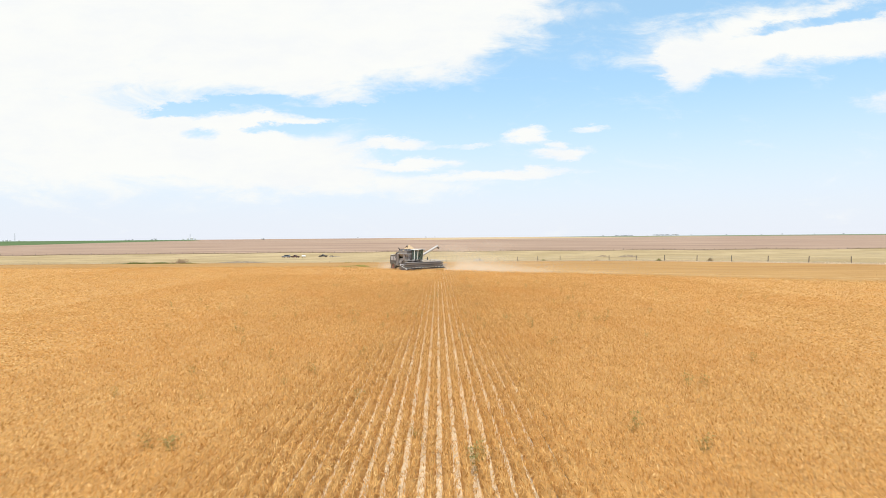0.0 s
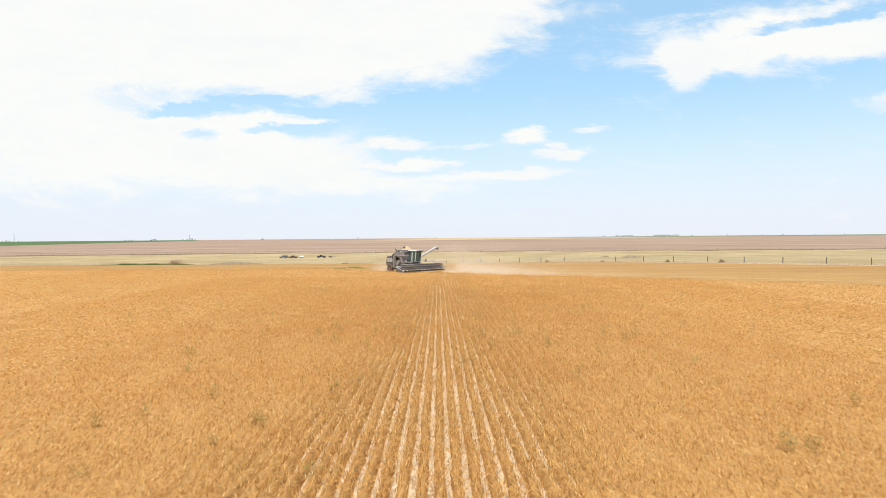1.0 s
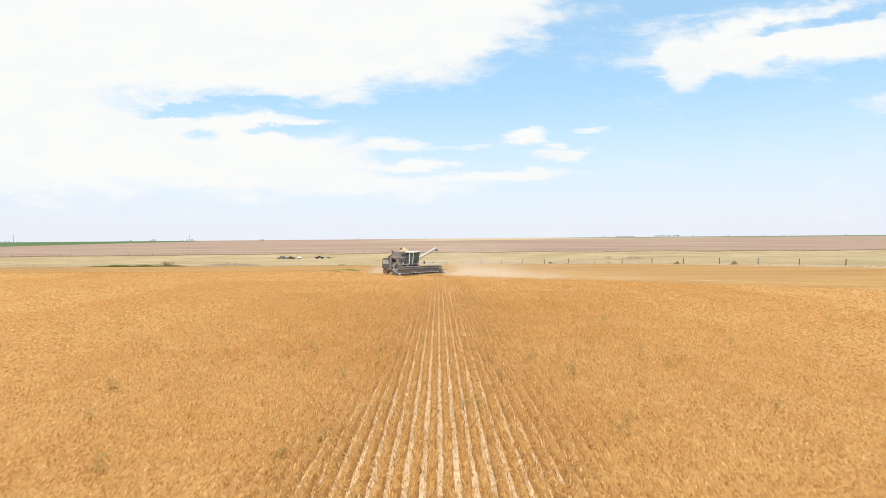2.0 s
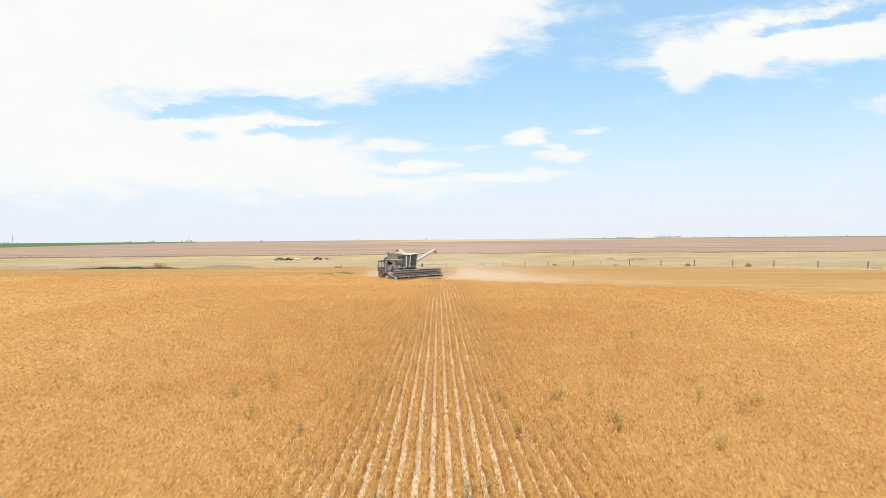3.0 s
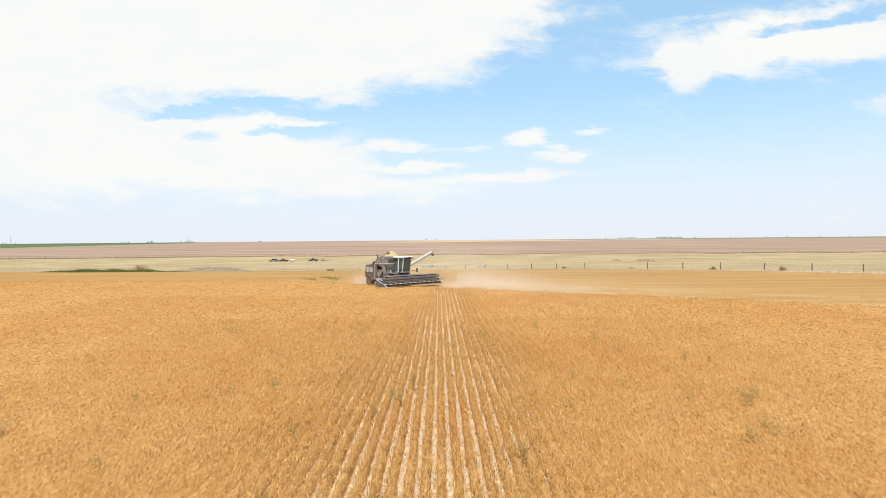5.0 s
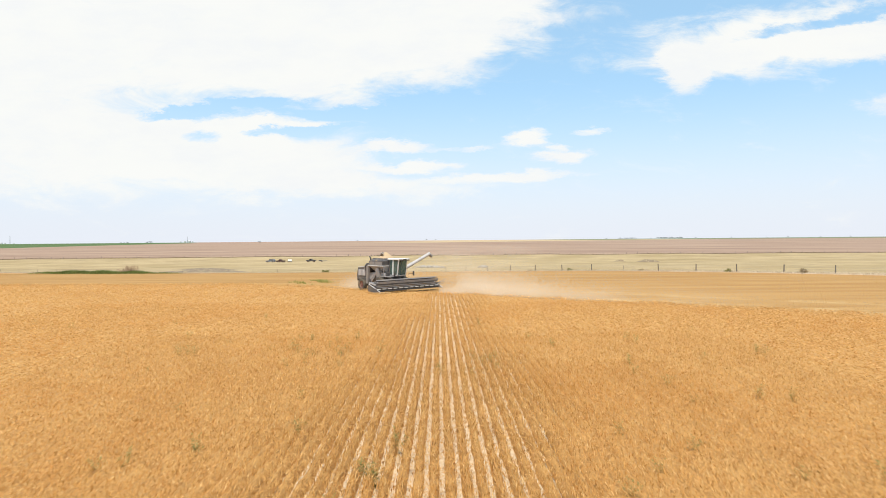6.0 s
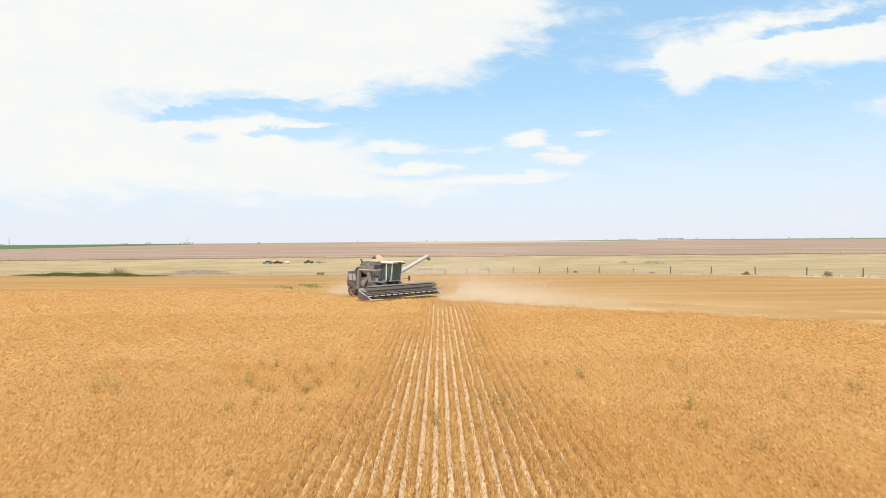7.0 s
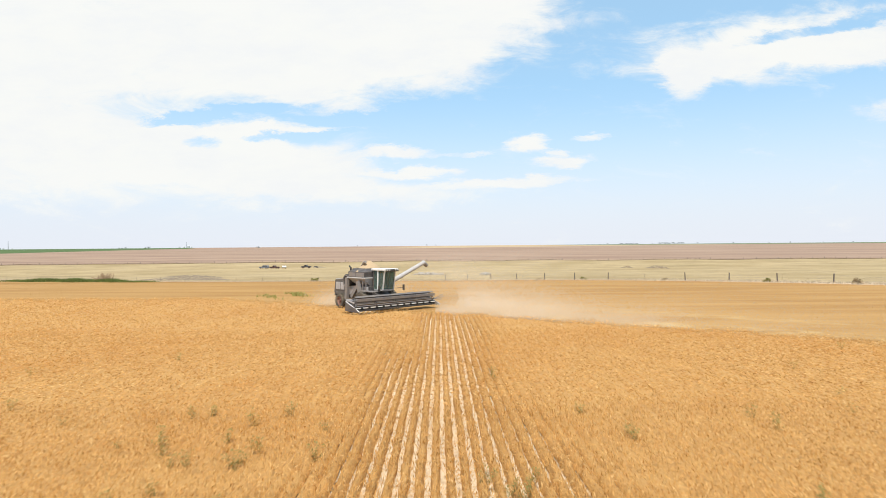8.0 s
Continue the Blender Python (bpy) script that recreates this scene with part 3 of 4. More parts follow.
    for x in (-0.62, 0.62):
        part("cab_pillar", bar(bmesh.new(), (x, 2.05, z0), (x, 2.34, z1), 0.10, 0.11), M_SILVER_PALE, cab)
        part("cab_pillar", bar(bmesh.new(), (x, 1.30, z0), (x, 1.36, z1), 0.11, 0.16), M_WHITE, cab, "pale door pillar")
        part("cab_pillar", bar(bmesh.new(), (x, 0.68, z0), (x, 0.66, z1), 0.09, 0.10), M_DARK, cab)
    part("windscreen", loft(bmesh.new(), ring(-0.57, 0.57, 2.04, 2.06, z0 + 0.03), ring(-0.57, 0.57, 2.32, 2.34, z1 - 0.02)), M_GLASS, cab, "green-tinted windscreen")
    for x in (-0.62, 0.62):
        for y0, y1 in ((0.75, 1.27), (1.37, 2.08)):
            bm = loft(bmesh.new(), ring(x - 0.008, x + 0.008, y0, y1 - 0.04, z0 + 0.03), ring(x - 0.008, x + 0.008, y0, y1 + (0.2 if y1 > 2 else 0), z1 - 0.02))
            part("side_window", bm, M_GLASS, cab)
    bm = boxed(-0.77, 0.77, 0.45, 2.62, z1, z1 + 0.20, bevel=0.06)
    roof = part("cab_roof", bm, M_WHITE, cab, "white cab roof")
    part("visor", boxed(-0.74, 0.74, 2.60, 2.70, z1 - 0.06, z1 + 0.16, bevel=0.02), M_BLACK, roof, "black front visor")
    for x in (-0.62, -0.36, 0.36, 0.62):
        part("work_lamp", boxed(x - 0.09, x + 0.09, 2.69, 2.74, z1 + 0.04, z1 + 0.13, bevel=0.015), M_SILVER_PALE, roof, "clear work lamp")
    bm = boxed(-0.30, 0.30, 0.95, 1.45, z0 + 0.1, z0 + 0.45, bevel=0.06)
    box(bm, -0.28, 0.28, 0.82, 0.97, z0 + 0.4, z0 + 1.05, bevel=0.05)
    part("seat", bm, M_BLACK, cab)
    bm = tube(bmesh.new(), (0, 1.95, z0), (0, 1.72, z0 + 0.62), 0.035)
    lathe(bm, [(z0 + 0.62, 0.19), (z0 + 0.645, 0.21), (z0 + 0.62, 0.23), (z0 + 0.60, 0.21), (z0 + 0.62, 0.19)], 20, "Z", (0, 1.70, 0))
    part("steering_wheel", bm, M_BLACK, cab)
    for s in (-1, 1):
        bm = bar(bmesh.new(), (s * 0.9, 2.2, z0 + 0.1), (s * 1.45, 2.55, z0 + 0.15), 0.04, 0.04)
        box(bm, s * 1.45 - 0.12, s * 1.45 + 0.12, 2.53, 2.58, z0 - 0.1, z0 + 0.42, bevel=0.02)
        part("mirror", bm, M_BLACK, cab)
    # platform, ladder and handrails on the right side
    bm = boxed(0.9, 1.75, 0.1, 1.9, 1.78, 1.86, bevel=0.02)
    part("platform", bm, M_STEEL, top)
    bm = bmesh.new()
    for y in (0.30, 0.78):
        bar(bm, (1.62, y, 0.55), (1.62, y + 0.02, 2.75), 0.05, 0.08)
    for i in range(6):
        bar(bm, (1.62, 0.30, 0.65 + i * 0.22), (1.62, 0.80, 0.65 + i * 0.22), 0.10, 0.04)
    part("ladder", bm, M_STEEL, top)
    # slanting steel chutes beside the body
    for a, b in (((1.62, -2.15, 3.0), (1.62, -2.25, 0.9)), ((1.55, -0.35, 2.45), (1.55, -1.5, 1.2)), ((1.62, -0.45, 2.75), (1.62, 0.02, 1.0))):
        part("elevator_leg", bar(bmesh.new(), a, b, 0.30, 0.32), M_STEEL, top, "grey elevator chute")
    # unloading auger, swung out to the left
    bm = tube(bmesh.new(), (-1.15, 0.35, 2.2), (-1.6, 0.35, 2.5), 0.26, 0.26, 16)
    tube(bm, (-1.5, 0.35, 2.45), (-6.75, -0.35, 4.30), 0.205, 0.205, 18)
    for k in (0.33, 0.66, 0.97):
        p = Vector((-1.5, 0.35, 2.45)).lerp(Vector((-6.75, -0.35, 4.30)), k)
        q = Vector((-1.5, 0.35, 2.45)).lerp(Vector((-6.75, -0.35, 4.30)), k + 0.015)
        tube(bm, p, q, 0.235, 0.235, 18)
    auger = part("unloading_auger", bm, M_AUGER, top, "pale grey unloading auger")
    bm = tube(bmesh.new(), (-6.65, -0.35, 4.26), (-7.15, -0.40, 3.95), 0.22, 0.19, 14)
    part("spout", bm, M_STEEL, auger, "grey rubber spout")
    # feeder house
    bm = prism(bmesh.new(), [(0.6, 1.0), (0.6, 1.75), (2.35, 1.15), (2.35, 0.35)], -0.75, 0.75)
    part("feeder_house", bm, M_DARK, top)
    # wheels and axle
    part("front_axle", bar(bmesh.new(), (-1.5, 0.35, 0.88), (1.5, 0.35, 0.88), 0.3, 0.3), M_BLACK, top)
    part("rear_axle", bar(bmesh.new(), (-1.3, -3.55, 0.62), (1.3, -3.55, 0.62), 0.2, 0.22), M_BLACK, top)
    for s in (-1, 1):
        wheel("front_wheel", top, s * 1.62, 0.35, 0.90, 0.62, s)
        wheel("rear_wheel", top, s * 1.42, -3.55, 0.72, 0.42, s)
    grain_header(top)


def grain_header(top):
    """The cutting table with its reel, auger, dividers and knife guards."""
    w = 4.75
    bm = prism(bmesh.new(), [(2.15, 0.22), (3.15, 0.16), (3.30, 0.12), (3.30, 0.18), (2.30, 0.34), (2.28, 0.98), (2.14, 1.02)], -w, w)
    header = part("grain_header", bm, M_DARK, top, "wide grey grain header")
    header.matrix_basis = pose(0, 0, 0.22)
    part("top_beam", boxed(-w, w, 2.05, 2.25, 0.98, 1.14, bevel=0.03), M_SILVER, header)
    bm = tube(bmesh.new(), (-w + 0.05, 2.65, 0.56), (w - 0.05, 2.65, 0.56), 0.17, 0.17, 14)
    for s in (-1, 1):
        steps = 150
        edge = []
        for i in range(steps + 1):
            t = i / steps
            a = s * t * 2 * math.pi * 7
            x = s * (w - 0.1 - t * (w - 0.7))
            edge.append((bm.verts.new((x, 2.65 + 0.17 * math.cos(a), 0.56 + 0.17 * math.sin(a))),
                         bm.verts.new((x, 2.65 + 0.30 * math.cos(a), 0.56 + 0.30 * math.sin(a)))))
        for p, q in zip(edge, edge[1:]):
            bm.faces.new((p[0], p[1], q[1], q[0]))
    part("table_auger", bm, M_STEEL, header)
    # reel
    cy, cz, r = 3.12, 0.98, 0.40
    reel = part("reel", tube(bmesh.new(), (-w + 0.15, cy, cz), (w - 0.15, cy, cz), 0.075, 0.075, 12), M_TABLE, header, "grey bat reel")
    for i in range(6):
        a = 2 * math.pi * i / 6 + 0.35
        y, z = cy + r * math.cos(a), cz + r * math.sin(a)
        bm = boxed(-w + 0.18, w - 0.18, -0.11, 0.11, -0.018, 0.018, m=Matrix.Translation((0, y, z)) @ Euler((a + 1.2, 0, 0)).to_matrix().to_4x4())
        part("bat", bm, M_TABLE, reel)
    for x in (-w + 0.2, -w / 2, 0.0, w / 2, w - 0.2):
        bm = bmesh.new()
        for i in range(6):
            a = 2 * math.pi * i / 6 + 0.35
            bar(bm, (x, cy, cz), (x, cy + r * math.cos(a), cz + r * math.sin(a)), 0.03, 0.05)
        part("spider", bm, M_DARK, reel)
    for s in (-1, 1):
        part("reel_arm", bar(bmesh.new(), (s * (w - 0.06), 2.1, 1.10), (s * (w - 0.06), 3.2, 0.90), 0.07, 0.12), M_SILVER, header)
        bm = prism(bmesh.new(), [(2.05, 0.15), (2.05, 0.92), (2.55, 0.76), (3.5, 0.46), (4.05, 0.13), (3.3, 0.10)], s * w - 0.04, s * w + 0.07)
        side = part("end_divider", bm, M_DARK, header, "dark dusty crop divider")
        part("divider_rod", tube(bmesh.new(), (s * (w + 0.02), 4.05, 0.18), (s * (w + 0.02), 2.1, 0.98), 0.05, 0.05, 8), M_SILVER_PALE, side)
    # crop rods that stick out past the far end
    for rise, reach in ((0.55, 0.9), (0.25, 1.0), (-0.05, 0.75)):
        rod = tube(bmesh.new(), (-w, 3.1, 0.62), (-w - reach, 3.5, 0.62 + rise * 0.8), 0.035, 0.03, 8)
        part("crop_rod", rod, M_STEEL, header)
    # knife guards along the front edge
    bm = bmesh.new()
    for i in range(49):
        x = -w + 0.08 + i * (2 * w - 0.16) / 48
        bar(bm, (x, 3.26, 0.15), (x, 3.42, 0.13), 0.022, 0.03)
    part("knife_guards", bm, M_DARK, header)
    # white bars along the front edge, added for bright gaps and reflected light
    for i in range(12):
        x = -w + 0.35 + i * (2 * w - 0.7) / 11
        part("light_dash", boxed(x - 0.27, x + 0.27, 3.34, 3.42, 0.38, 0.48, bevel=0.01), M_WHITE, header, "white bar standing in for bright gaps and reflected light")


combine_harvester()


# ---- fences ----
def post_mesh(name, h, r, material):
    bm = tube(bmesh.new(), (0, 0, -0.3), (0, 0, h), r, r * 0.86, 8)
    for v in bm.verts:
        if v.co.z > h - 0.01:
            v.co.z += 0.3 * v.co.x
    me = mesh_of(name, bm)
    me.materials.append(material)
    return me


def wire(fence, points, heights, radius=0.006):
    for h in heights:
        curve = bpy.data.curves.new("wire", "CURVE")
        curve.dimensions, curve.bevel_depth, curve.bevel_resolution = "3D", radius, 0
        line = curve.splines.new("POLY")
        line.points.add(len(points) - 1)
        for p, (x, y) in zip(line.points, points):
            p.co = (x, y, float(land(x, y)) + h, 1)
        curve.materials.append(M_STEEL)
        ob = new("wire", curve)
        ob.parent = fence


def fences():
    rng = random.Random(11)
    stout, thin = post_mesh("post", 1.42, 0.105, M_WOOD), post_mesh("post", 1.15, 0.038, M_WOOD)
    fence = thing("pasture_fence", "weathered wooden post and wire fence along the dry verge", "fence", pose(0, 0, 0))
    xs = [-21.5 - 7.7 * i for i in range(20, -1, -1)] + [-14.2, -7.4, -2.6, 2.8, 7.7, 12.7, 17.8, 22.9, 28.1, 33.4, 38.8, 44.2, 49.6, 55.0, 60.7, 66.4, 72.0, 77.8, 83.4]
    for x in xs:
        y = float(fence_y(x))
        slim = x < 0 or abs(x - 38.8) < 0.1
        ob = new("post", thin if slim else stout)
        ob.parent = fence
        ob.matrix_basis = pose(x, y, float(land(x, y)), rng.uniform(-3, 3), rng.uniform(-4, 4), rng.uniform(0, 360))
    wire(fence, [(x, float(fence_y(x))) for x in xs], (0.35, 0.65, 0.95, 1.15))
    far = thing("boundary_fence", "long distant post and wire fence at the fallow edge", "fence", pose(0, 0, 0))
    post = post_mesh("post", 1.7, 0.13, M_WOOD)
    line = []
    for i in range(110):
        x = -480 + i * 8.9 + rng.uniform(-0.8, 0.8)
        y = 511 + 0.08 * min(x, 0) + 1.5 * math.sin(x * 0.01)
        line.append((x, y))
        ob = new("post", post)
        ob.parent = far
        ob.matrix_basis = pose(x, y, float(land(x, y)), rng.uniform(-3, 3), rng.uniform(-3, 3)) @ Matrix.Diagonal((1, 1, rng.uniform(0.8, 1.15), 1))
    wire(far, line, (0.6, 1.2), 0.012)


fences()


# ---- tufts of grass, stubble, weeds ----
def leaf_mat(name, dark, light, rough=0.7, thin=0.3):
    n = Nodes(name)
    c = n.mix(n.place.outputs["Random Per Island"], dark, light)
    c = n.mix(n.math("MULTIPLY", n.noise(0.4, 3), 0.4), c, tuple((a + b) / 2 * 0.8 for a, b in zip(dark, light)))
    n.bsdf.inputs["Specular IOR Level"].default_value = 0.2
    mat = n.done(c, rough)
    t = n.node("ShaderNodeBsdfTranslucent", Color=c)
    both = n.node("ShaderNodeMixShader", Fac=thin)
    n.tree.links.new(n.bsdf.outputs[0], both.inputs[1])
    n.tree.links.new(t.outputs[0], both.inputs[2])
    n.tree.links.new(both.outputs[0], n.tree.nodes["Material Output"].inputs["Surface"])
    return mat


M_STUBBLE = leaf_mat("cut_straw", (0.39, 0.22, 0.075), (0.54, 0.335, 0.13), thin=0.45)
M_DRYGRASS = leaf_mat("dry_grass", (0.34, 0.26, 0.14), (0.52, 0.40, 0.25))
M_VERGE = leaf_mat("bleached_grass", (0.50, 0.40, 0.27), (0.74, 0.61, 0.45), thin=0.45)
M_PATCH = leaf_mat("young_green_weed", (0.28, 0.28, 0.075), (0.46, 0.42, 0.15))
M_LITTER = leaf_mat("straw_litter", (0.42, 0.30, 0.17), (0.82, 0.69, 0.49), thin=0.1)
M_WEED = leaf_mat("green_weed", (0.20, 0.20, 0.05), (0.42, 0.37, 0.15), thin=0.45)
M_GREENGRASS = leaf_mat("green_reeds", (0.09, 0.13, 0.03), (0.24, 0.27, 0.08))
M_ROUGH = leaf_mat("brown_rough", (0.16, 0.115, 0.06), (0.33, 0.25, 0.15))
# pale blue-grey: the haze of distance is mixed into this foliage colour
M_HAZY_TREE = leaf_mat("hazy_far_foliage", (0.22, 0.26, 0.27), (0.30, 0.34, 0.34))
M_BRUSH = leaf_mat("dead_brush", (0.16, 0.10, 0.06), (0.42, 0.29, 0.18), thin=0.0)


def blades(name, x, y, height, width, spread, material, rng, parent=None):
    """Bent blades standing on the ground at the places given."""
    n = len(x)
    foot = np.stack([x, y, land(x, y)], -1)
    a, b = rng.uniform(0, 2 * np.pi, n), rng.uniform(0, 2 * np.pi, n)
    side = np.stack([np.cos(a), np.sin(a), 0 * a], -1) * (width * rng.uniform(0.6, 1.4, n))[:, None]
    tip = foot + np.stack([np.cos(b), np.sin(b), 0 * b], -1) * (spread * rng.random(n))[:, None]
    tip[:, 2] += height * rng.uniform(0.5, 1.2, n)
    verts = np.stack([foot - side, foot + side, tip], 1).reshape(-1, 3)
    return quick_mesh(name, verts, np.arange(3 * n).reshape(-1, 3), material, parent)


def cover():
    rng = np.random.default_rng(8)
    # stubble rows left by earlier passes
    n = 260000
    x, y = rng.uniform(-125, 105, n), rng.uniform(48, 215, n)
    lane = np.sin((y + 0.65 * x) * 2 * np.pi / 7.4 + 0.4 * np.sin(x * 0.05))
    keep = ~standing(x, y) & (y > 60) & ((y > edge_y(x)) | in_swath(x, y)) & (y < fence_y(x) - 4) & (rng.random(n) < 0.5 + 0.18 * lane)
    x, y = x[keep], y[keep]
    tagged(blades("stubble", x, y, 0.09, 0.022, 0.10, M_STUBBLE, rng), "pale cut stubble and straw left on the harvested strip", "stubble", kind="stuff")
    # loose straw lying between the near rows
    n = 60000
    d = rng.random(n) ** 1.3
    x, y = rng.uniform(-8, 8, n), 8 + 72 * d
    x = np.round(x / ROW) * ROW + rng.normal(0, 0.05, n)
    keep = standing(x, y)
    x, y = x[keep], y[keep]
    n = len(x)
    a, l = rng.normal(np.pi / 2, 0.8, n), rng.uniform(0.05, 0.14, n)
    p = np.stack([x, y, land(x, y) + rng.uniform(0.01, 0.04, n)], -1)
    q = p + np.stack([np.cos(a) * l, np.sin(a) * l, rng.uniform(-0.005, 0.03, n)], -1)
    side = np.stack([-np.sin(a), np.cos(a), 0 * a], -1) * rng.uniform(0.006, 0.013, n)[:, None]
    verts = np.stack([p - side, p + side, q], 1).reshape(-1, 3)
    ob = quick_mesh("straw_litter", verts, np.arange(3 * n).reshape(-1, 3), M_LITTER)
    tagged(ob, "bleached broken straw lying on the soil between rows", "straw", kind="stuff")
    # verge and pasture grass
    n = 30000
    x = rng.uniform(-210, 130, n)
    y = fence_y(x) + rng.normal(0, 2.6, n)
    tagged(blades("verge_grass", x, y, 0.34, 0.045, 0.30, M_VERGE, rng), "bleached dry grass along the fence line", "grass", kind="stuff")
    n = 60000
    x = rng.uniform(-420, 420, n)
    y = fence_y(x) + 4 + 330 * rng.random(n) ** 1.5
    lump = np.sin(x * 0.09 + np.sin(y * 0.05)) * np.sin(y * 0.12 + np.sin(x * 0.04))
    keep = (lump + rng.normal(0, 0.4, n) > 0.1) & (np.abs(x) < 0.85 * y)
    x, y = x[keep], y[keep]
    tagged(blades("pasture_grass", x, y, 0.13, 0.09, 0.3, M_DRYGRASS, rng), "patchy straw-coloured pasture grass", "grass", kind="stuff")
    # rough growth along the far fence
    n = 14000
    x = rng.uniform(-480, 480, n)
    y = 511 + 0.08 * np.minimum(x, 0) + 1.5 * np.sin(x * 0.01) + rng.normal(0, 0.9, n)
    tagged(blades("fence_growth", x, y, 0.75, 0.10, 0.4, M_ROUGH, rng), "brown rough growth along the distant fence", "grass", kind="stuff")
    # green rank growth by the brush heap: low uneven mounds that thin out at both ends
    n = 22000
    x = rng.uniform(-128, -74, n)
    y = fence_y(x) - 5.0 + rng.normal(0, 1.7, n) + 1.2 * np.sin(x * 0.4)
    bulk = np.clip((x + 129) / 18, 0, 1) * np.clip((-73 - x) / 20, 0, 1) * (0.62 + 0.22 * np.sin(x * 0.55) + 0.16 * np.sin(x * 1.9 + 1))
    keep = rng.random(n) < 1.3 * bulk
    tall = (0.25 + 0.85 * bulk * rng.uniform(0.7, 1.2, n))[keep]
    tagged(blades("green_growth", x[keep], y[keep], tall, 0.10, 0.55, M_GREENGRASS, rng), "rank green weeds along the field margin", "weeds", kind="stuff")
    n = 900
    x, y = rng.normal(-16.6, 1.5, n), rng.normal(120, 2.2, n)
    keep = np.sin(x * 1.3 + y * 0.7) + 0.5 * np.sin(x * 3.1) > 0.1
    tagged(blades("green_patch", x[keep], y[keep], 0.30, 0.045, 0.25, M_PATCH, rng), "thin green weed patch in the stubble", "weeds", kind="stuff")


cover()


def weed_mesh(seed):
    """A branching weed: stems with many small leaves."""
    rng = np.random.default_rng(seed)
    verts, tris = [], []
    for s in range(9):
        a, out, h = rng.uniform(0, 2 * np.pi), rng.uniform(0.05, 0.30), rng.uniform(0.45, 0.85)
        top = np.array([out * np.cos(a), out * np.sin(a), h])
        w = np.array([-np.sin(a), np.cos(a), 0]) * 0.006
        i = len(verts)
        verts += [-w, w, top]
        tris.append((i, i + 1, i + 2))
        for k in range(9):
            p = top * rng.uniform(0.35, 1.0)
            b, l = rng.uniform(0, 2 * np.pi), rng.uniform(0.05, 0.12)
            d = np.array([np.cos(b), np.sin(b), rng.uniform(-0.2, 0.7)]) * l
            n = np.array([-np.sin(b), np.cos(b), 0]) * l * 0.24
            i = len(verts)
            verts += [p, p + d * 0.5 - n, p + d * 0.5 + n, p + d]
            tris += [(i, i + 1, i + 2), (i + 1, i + 3, i + 2)]
    me = bpy.data.meshes.new("weed_plant")
    me.from_pydata([tuple(map(float, v)) for v in verts], [], tris)
    me.materials.append(M_WEED)
    return me


def weeds():
    rng = random.Random(21)
    meshes = [weed_mesh(s) for s in (1, 2, 3, 4)]
    # clusters: centre, how many, how wide
    clusters = ((-4.8, 20.2, 3, 0.5), (-10.5, 31.7, 2, 0.4), (1.2, 29.4, 3, 0.4), (8.0, 18.7, 2, 0.3), (-3.5, 33.1, 2, 0.4), (-2.8, 36.8, 3, 0.6),
                (4.7, 35.8, 3, 0.5), (2.2, 36.2, 2, 0.5), (3.5, 40.5, 2, 0.5), (9.5, 38.9, 2, 0.3), (9.6, 45.7, 2, 0.4), (-5.4, 68.2, 3, 0.6),
                (-0.8, 49.2, 3, 0.4), (16.2, 63.5, 1, 0.3), (-5.0, 39.7, 3, 0.6), (-5.1, 63.4, 9, 0.9), (2.7, 62.4, 5, 0.5), (6.7, 66.4, 2, 0.4),
                (-11.0, 64.0, 3, 0.5), (-3.4, 66.0, 4, 0.7), (-16.3, 74.7, 1, 0.3), (0.2, 13.2, 3, 0.6), (-6.2, 13.5, 3, 0.5), (5.0, 15.0, 1, 0.3))
    spots = [(x + rng.gauss(0, w), y + rng.gauss(0, w * 1.3)) for x, y, n, w in clusters for _ in range(n)]
    spots += [(rng.uniform(-0.8, 0.8) * d, d + rng.uniform(0, 45)) for d in [rng.uniform(10, 40) for _ in range(110)]]
    for x, y in spots:
        if y > float(edge_y(x)) - 1 or bool(in_swath(x, y)):
            continue
        ob = new("weed_plant", rng.choice(meshes))
        s = rng.uniform(0.6, 0.95)
        ob.matrix_world = pose(x, y, float(land(x, y)), 0, 0, rng.uniform(0, 360)) @ Matrix.Diagonal((s, s, s * 0.95, 1))
        tagged(ob, "small dull green weed growing among the wheat", "weed", "weeds in the wheat")


weeds()


# ---- parked vehicles in the pasture ----
def car_paint(name, color):
    n = Nodes(name)
    g = n.noise(2.0, 4, at=local(n))
    return n.done(n.mix(n.math("MULTIPLY", n.step(g, 0.45, 0.7), 0.35), color, (0.36, 0.30, 0.22)), 0.3)


M_CAR_SILVER, M_CAR_DARK, M_CAR_WHITE = car_paint("blue_grey_car_paint", (0.16, 0.18, 0.22)), car_paint("dark_car_paint", (0.035, 0.035, 0.045)), car_paint("white_car_paint", (0.78, 0.78, 0.76))
M_CAR_MAROON = car_paint("maroon_car_paint", (0.07, 0.025, 0.028))


def dark_glass():
    n = Nodes("dark_glass")
    return n.done((0.02, 0.024, 0.028), 0.08)


M_CAR_GLASS = dark_glass()


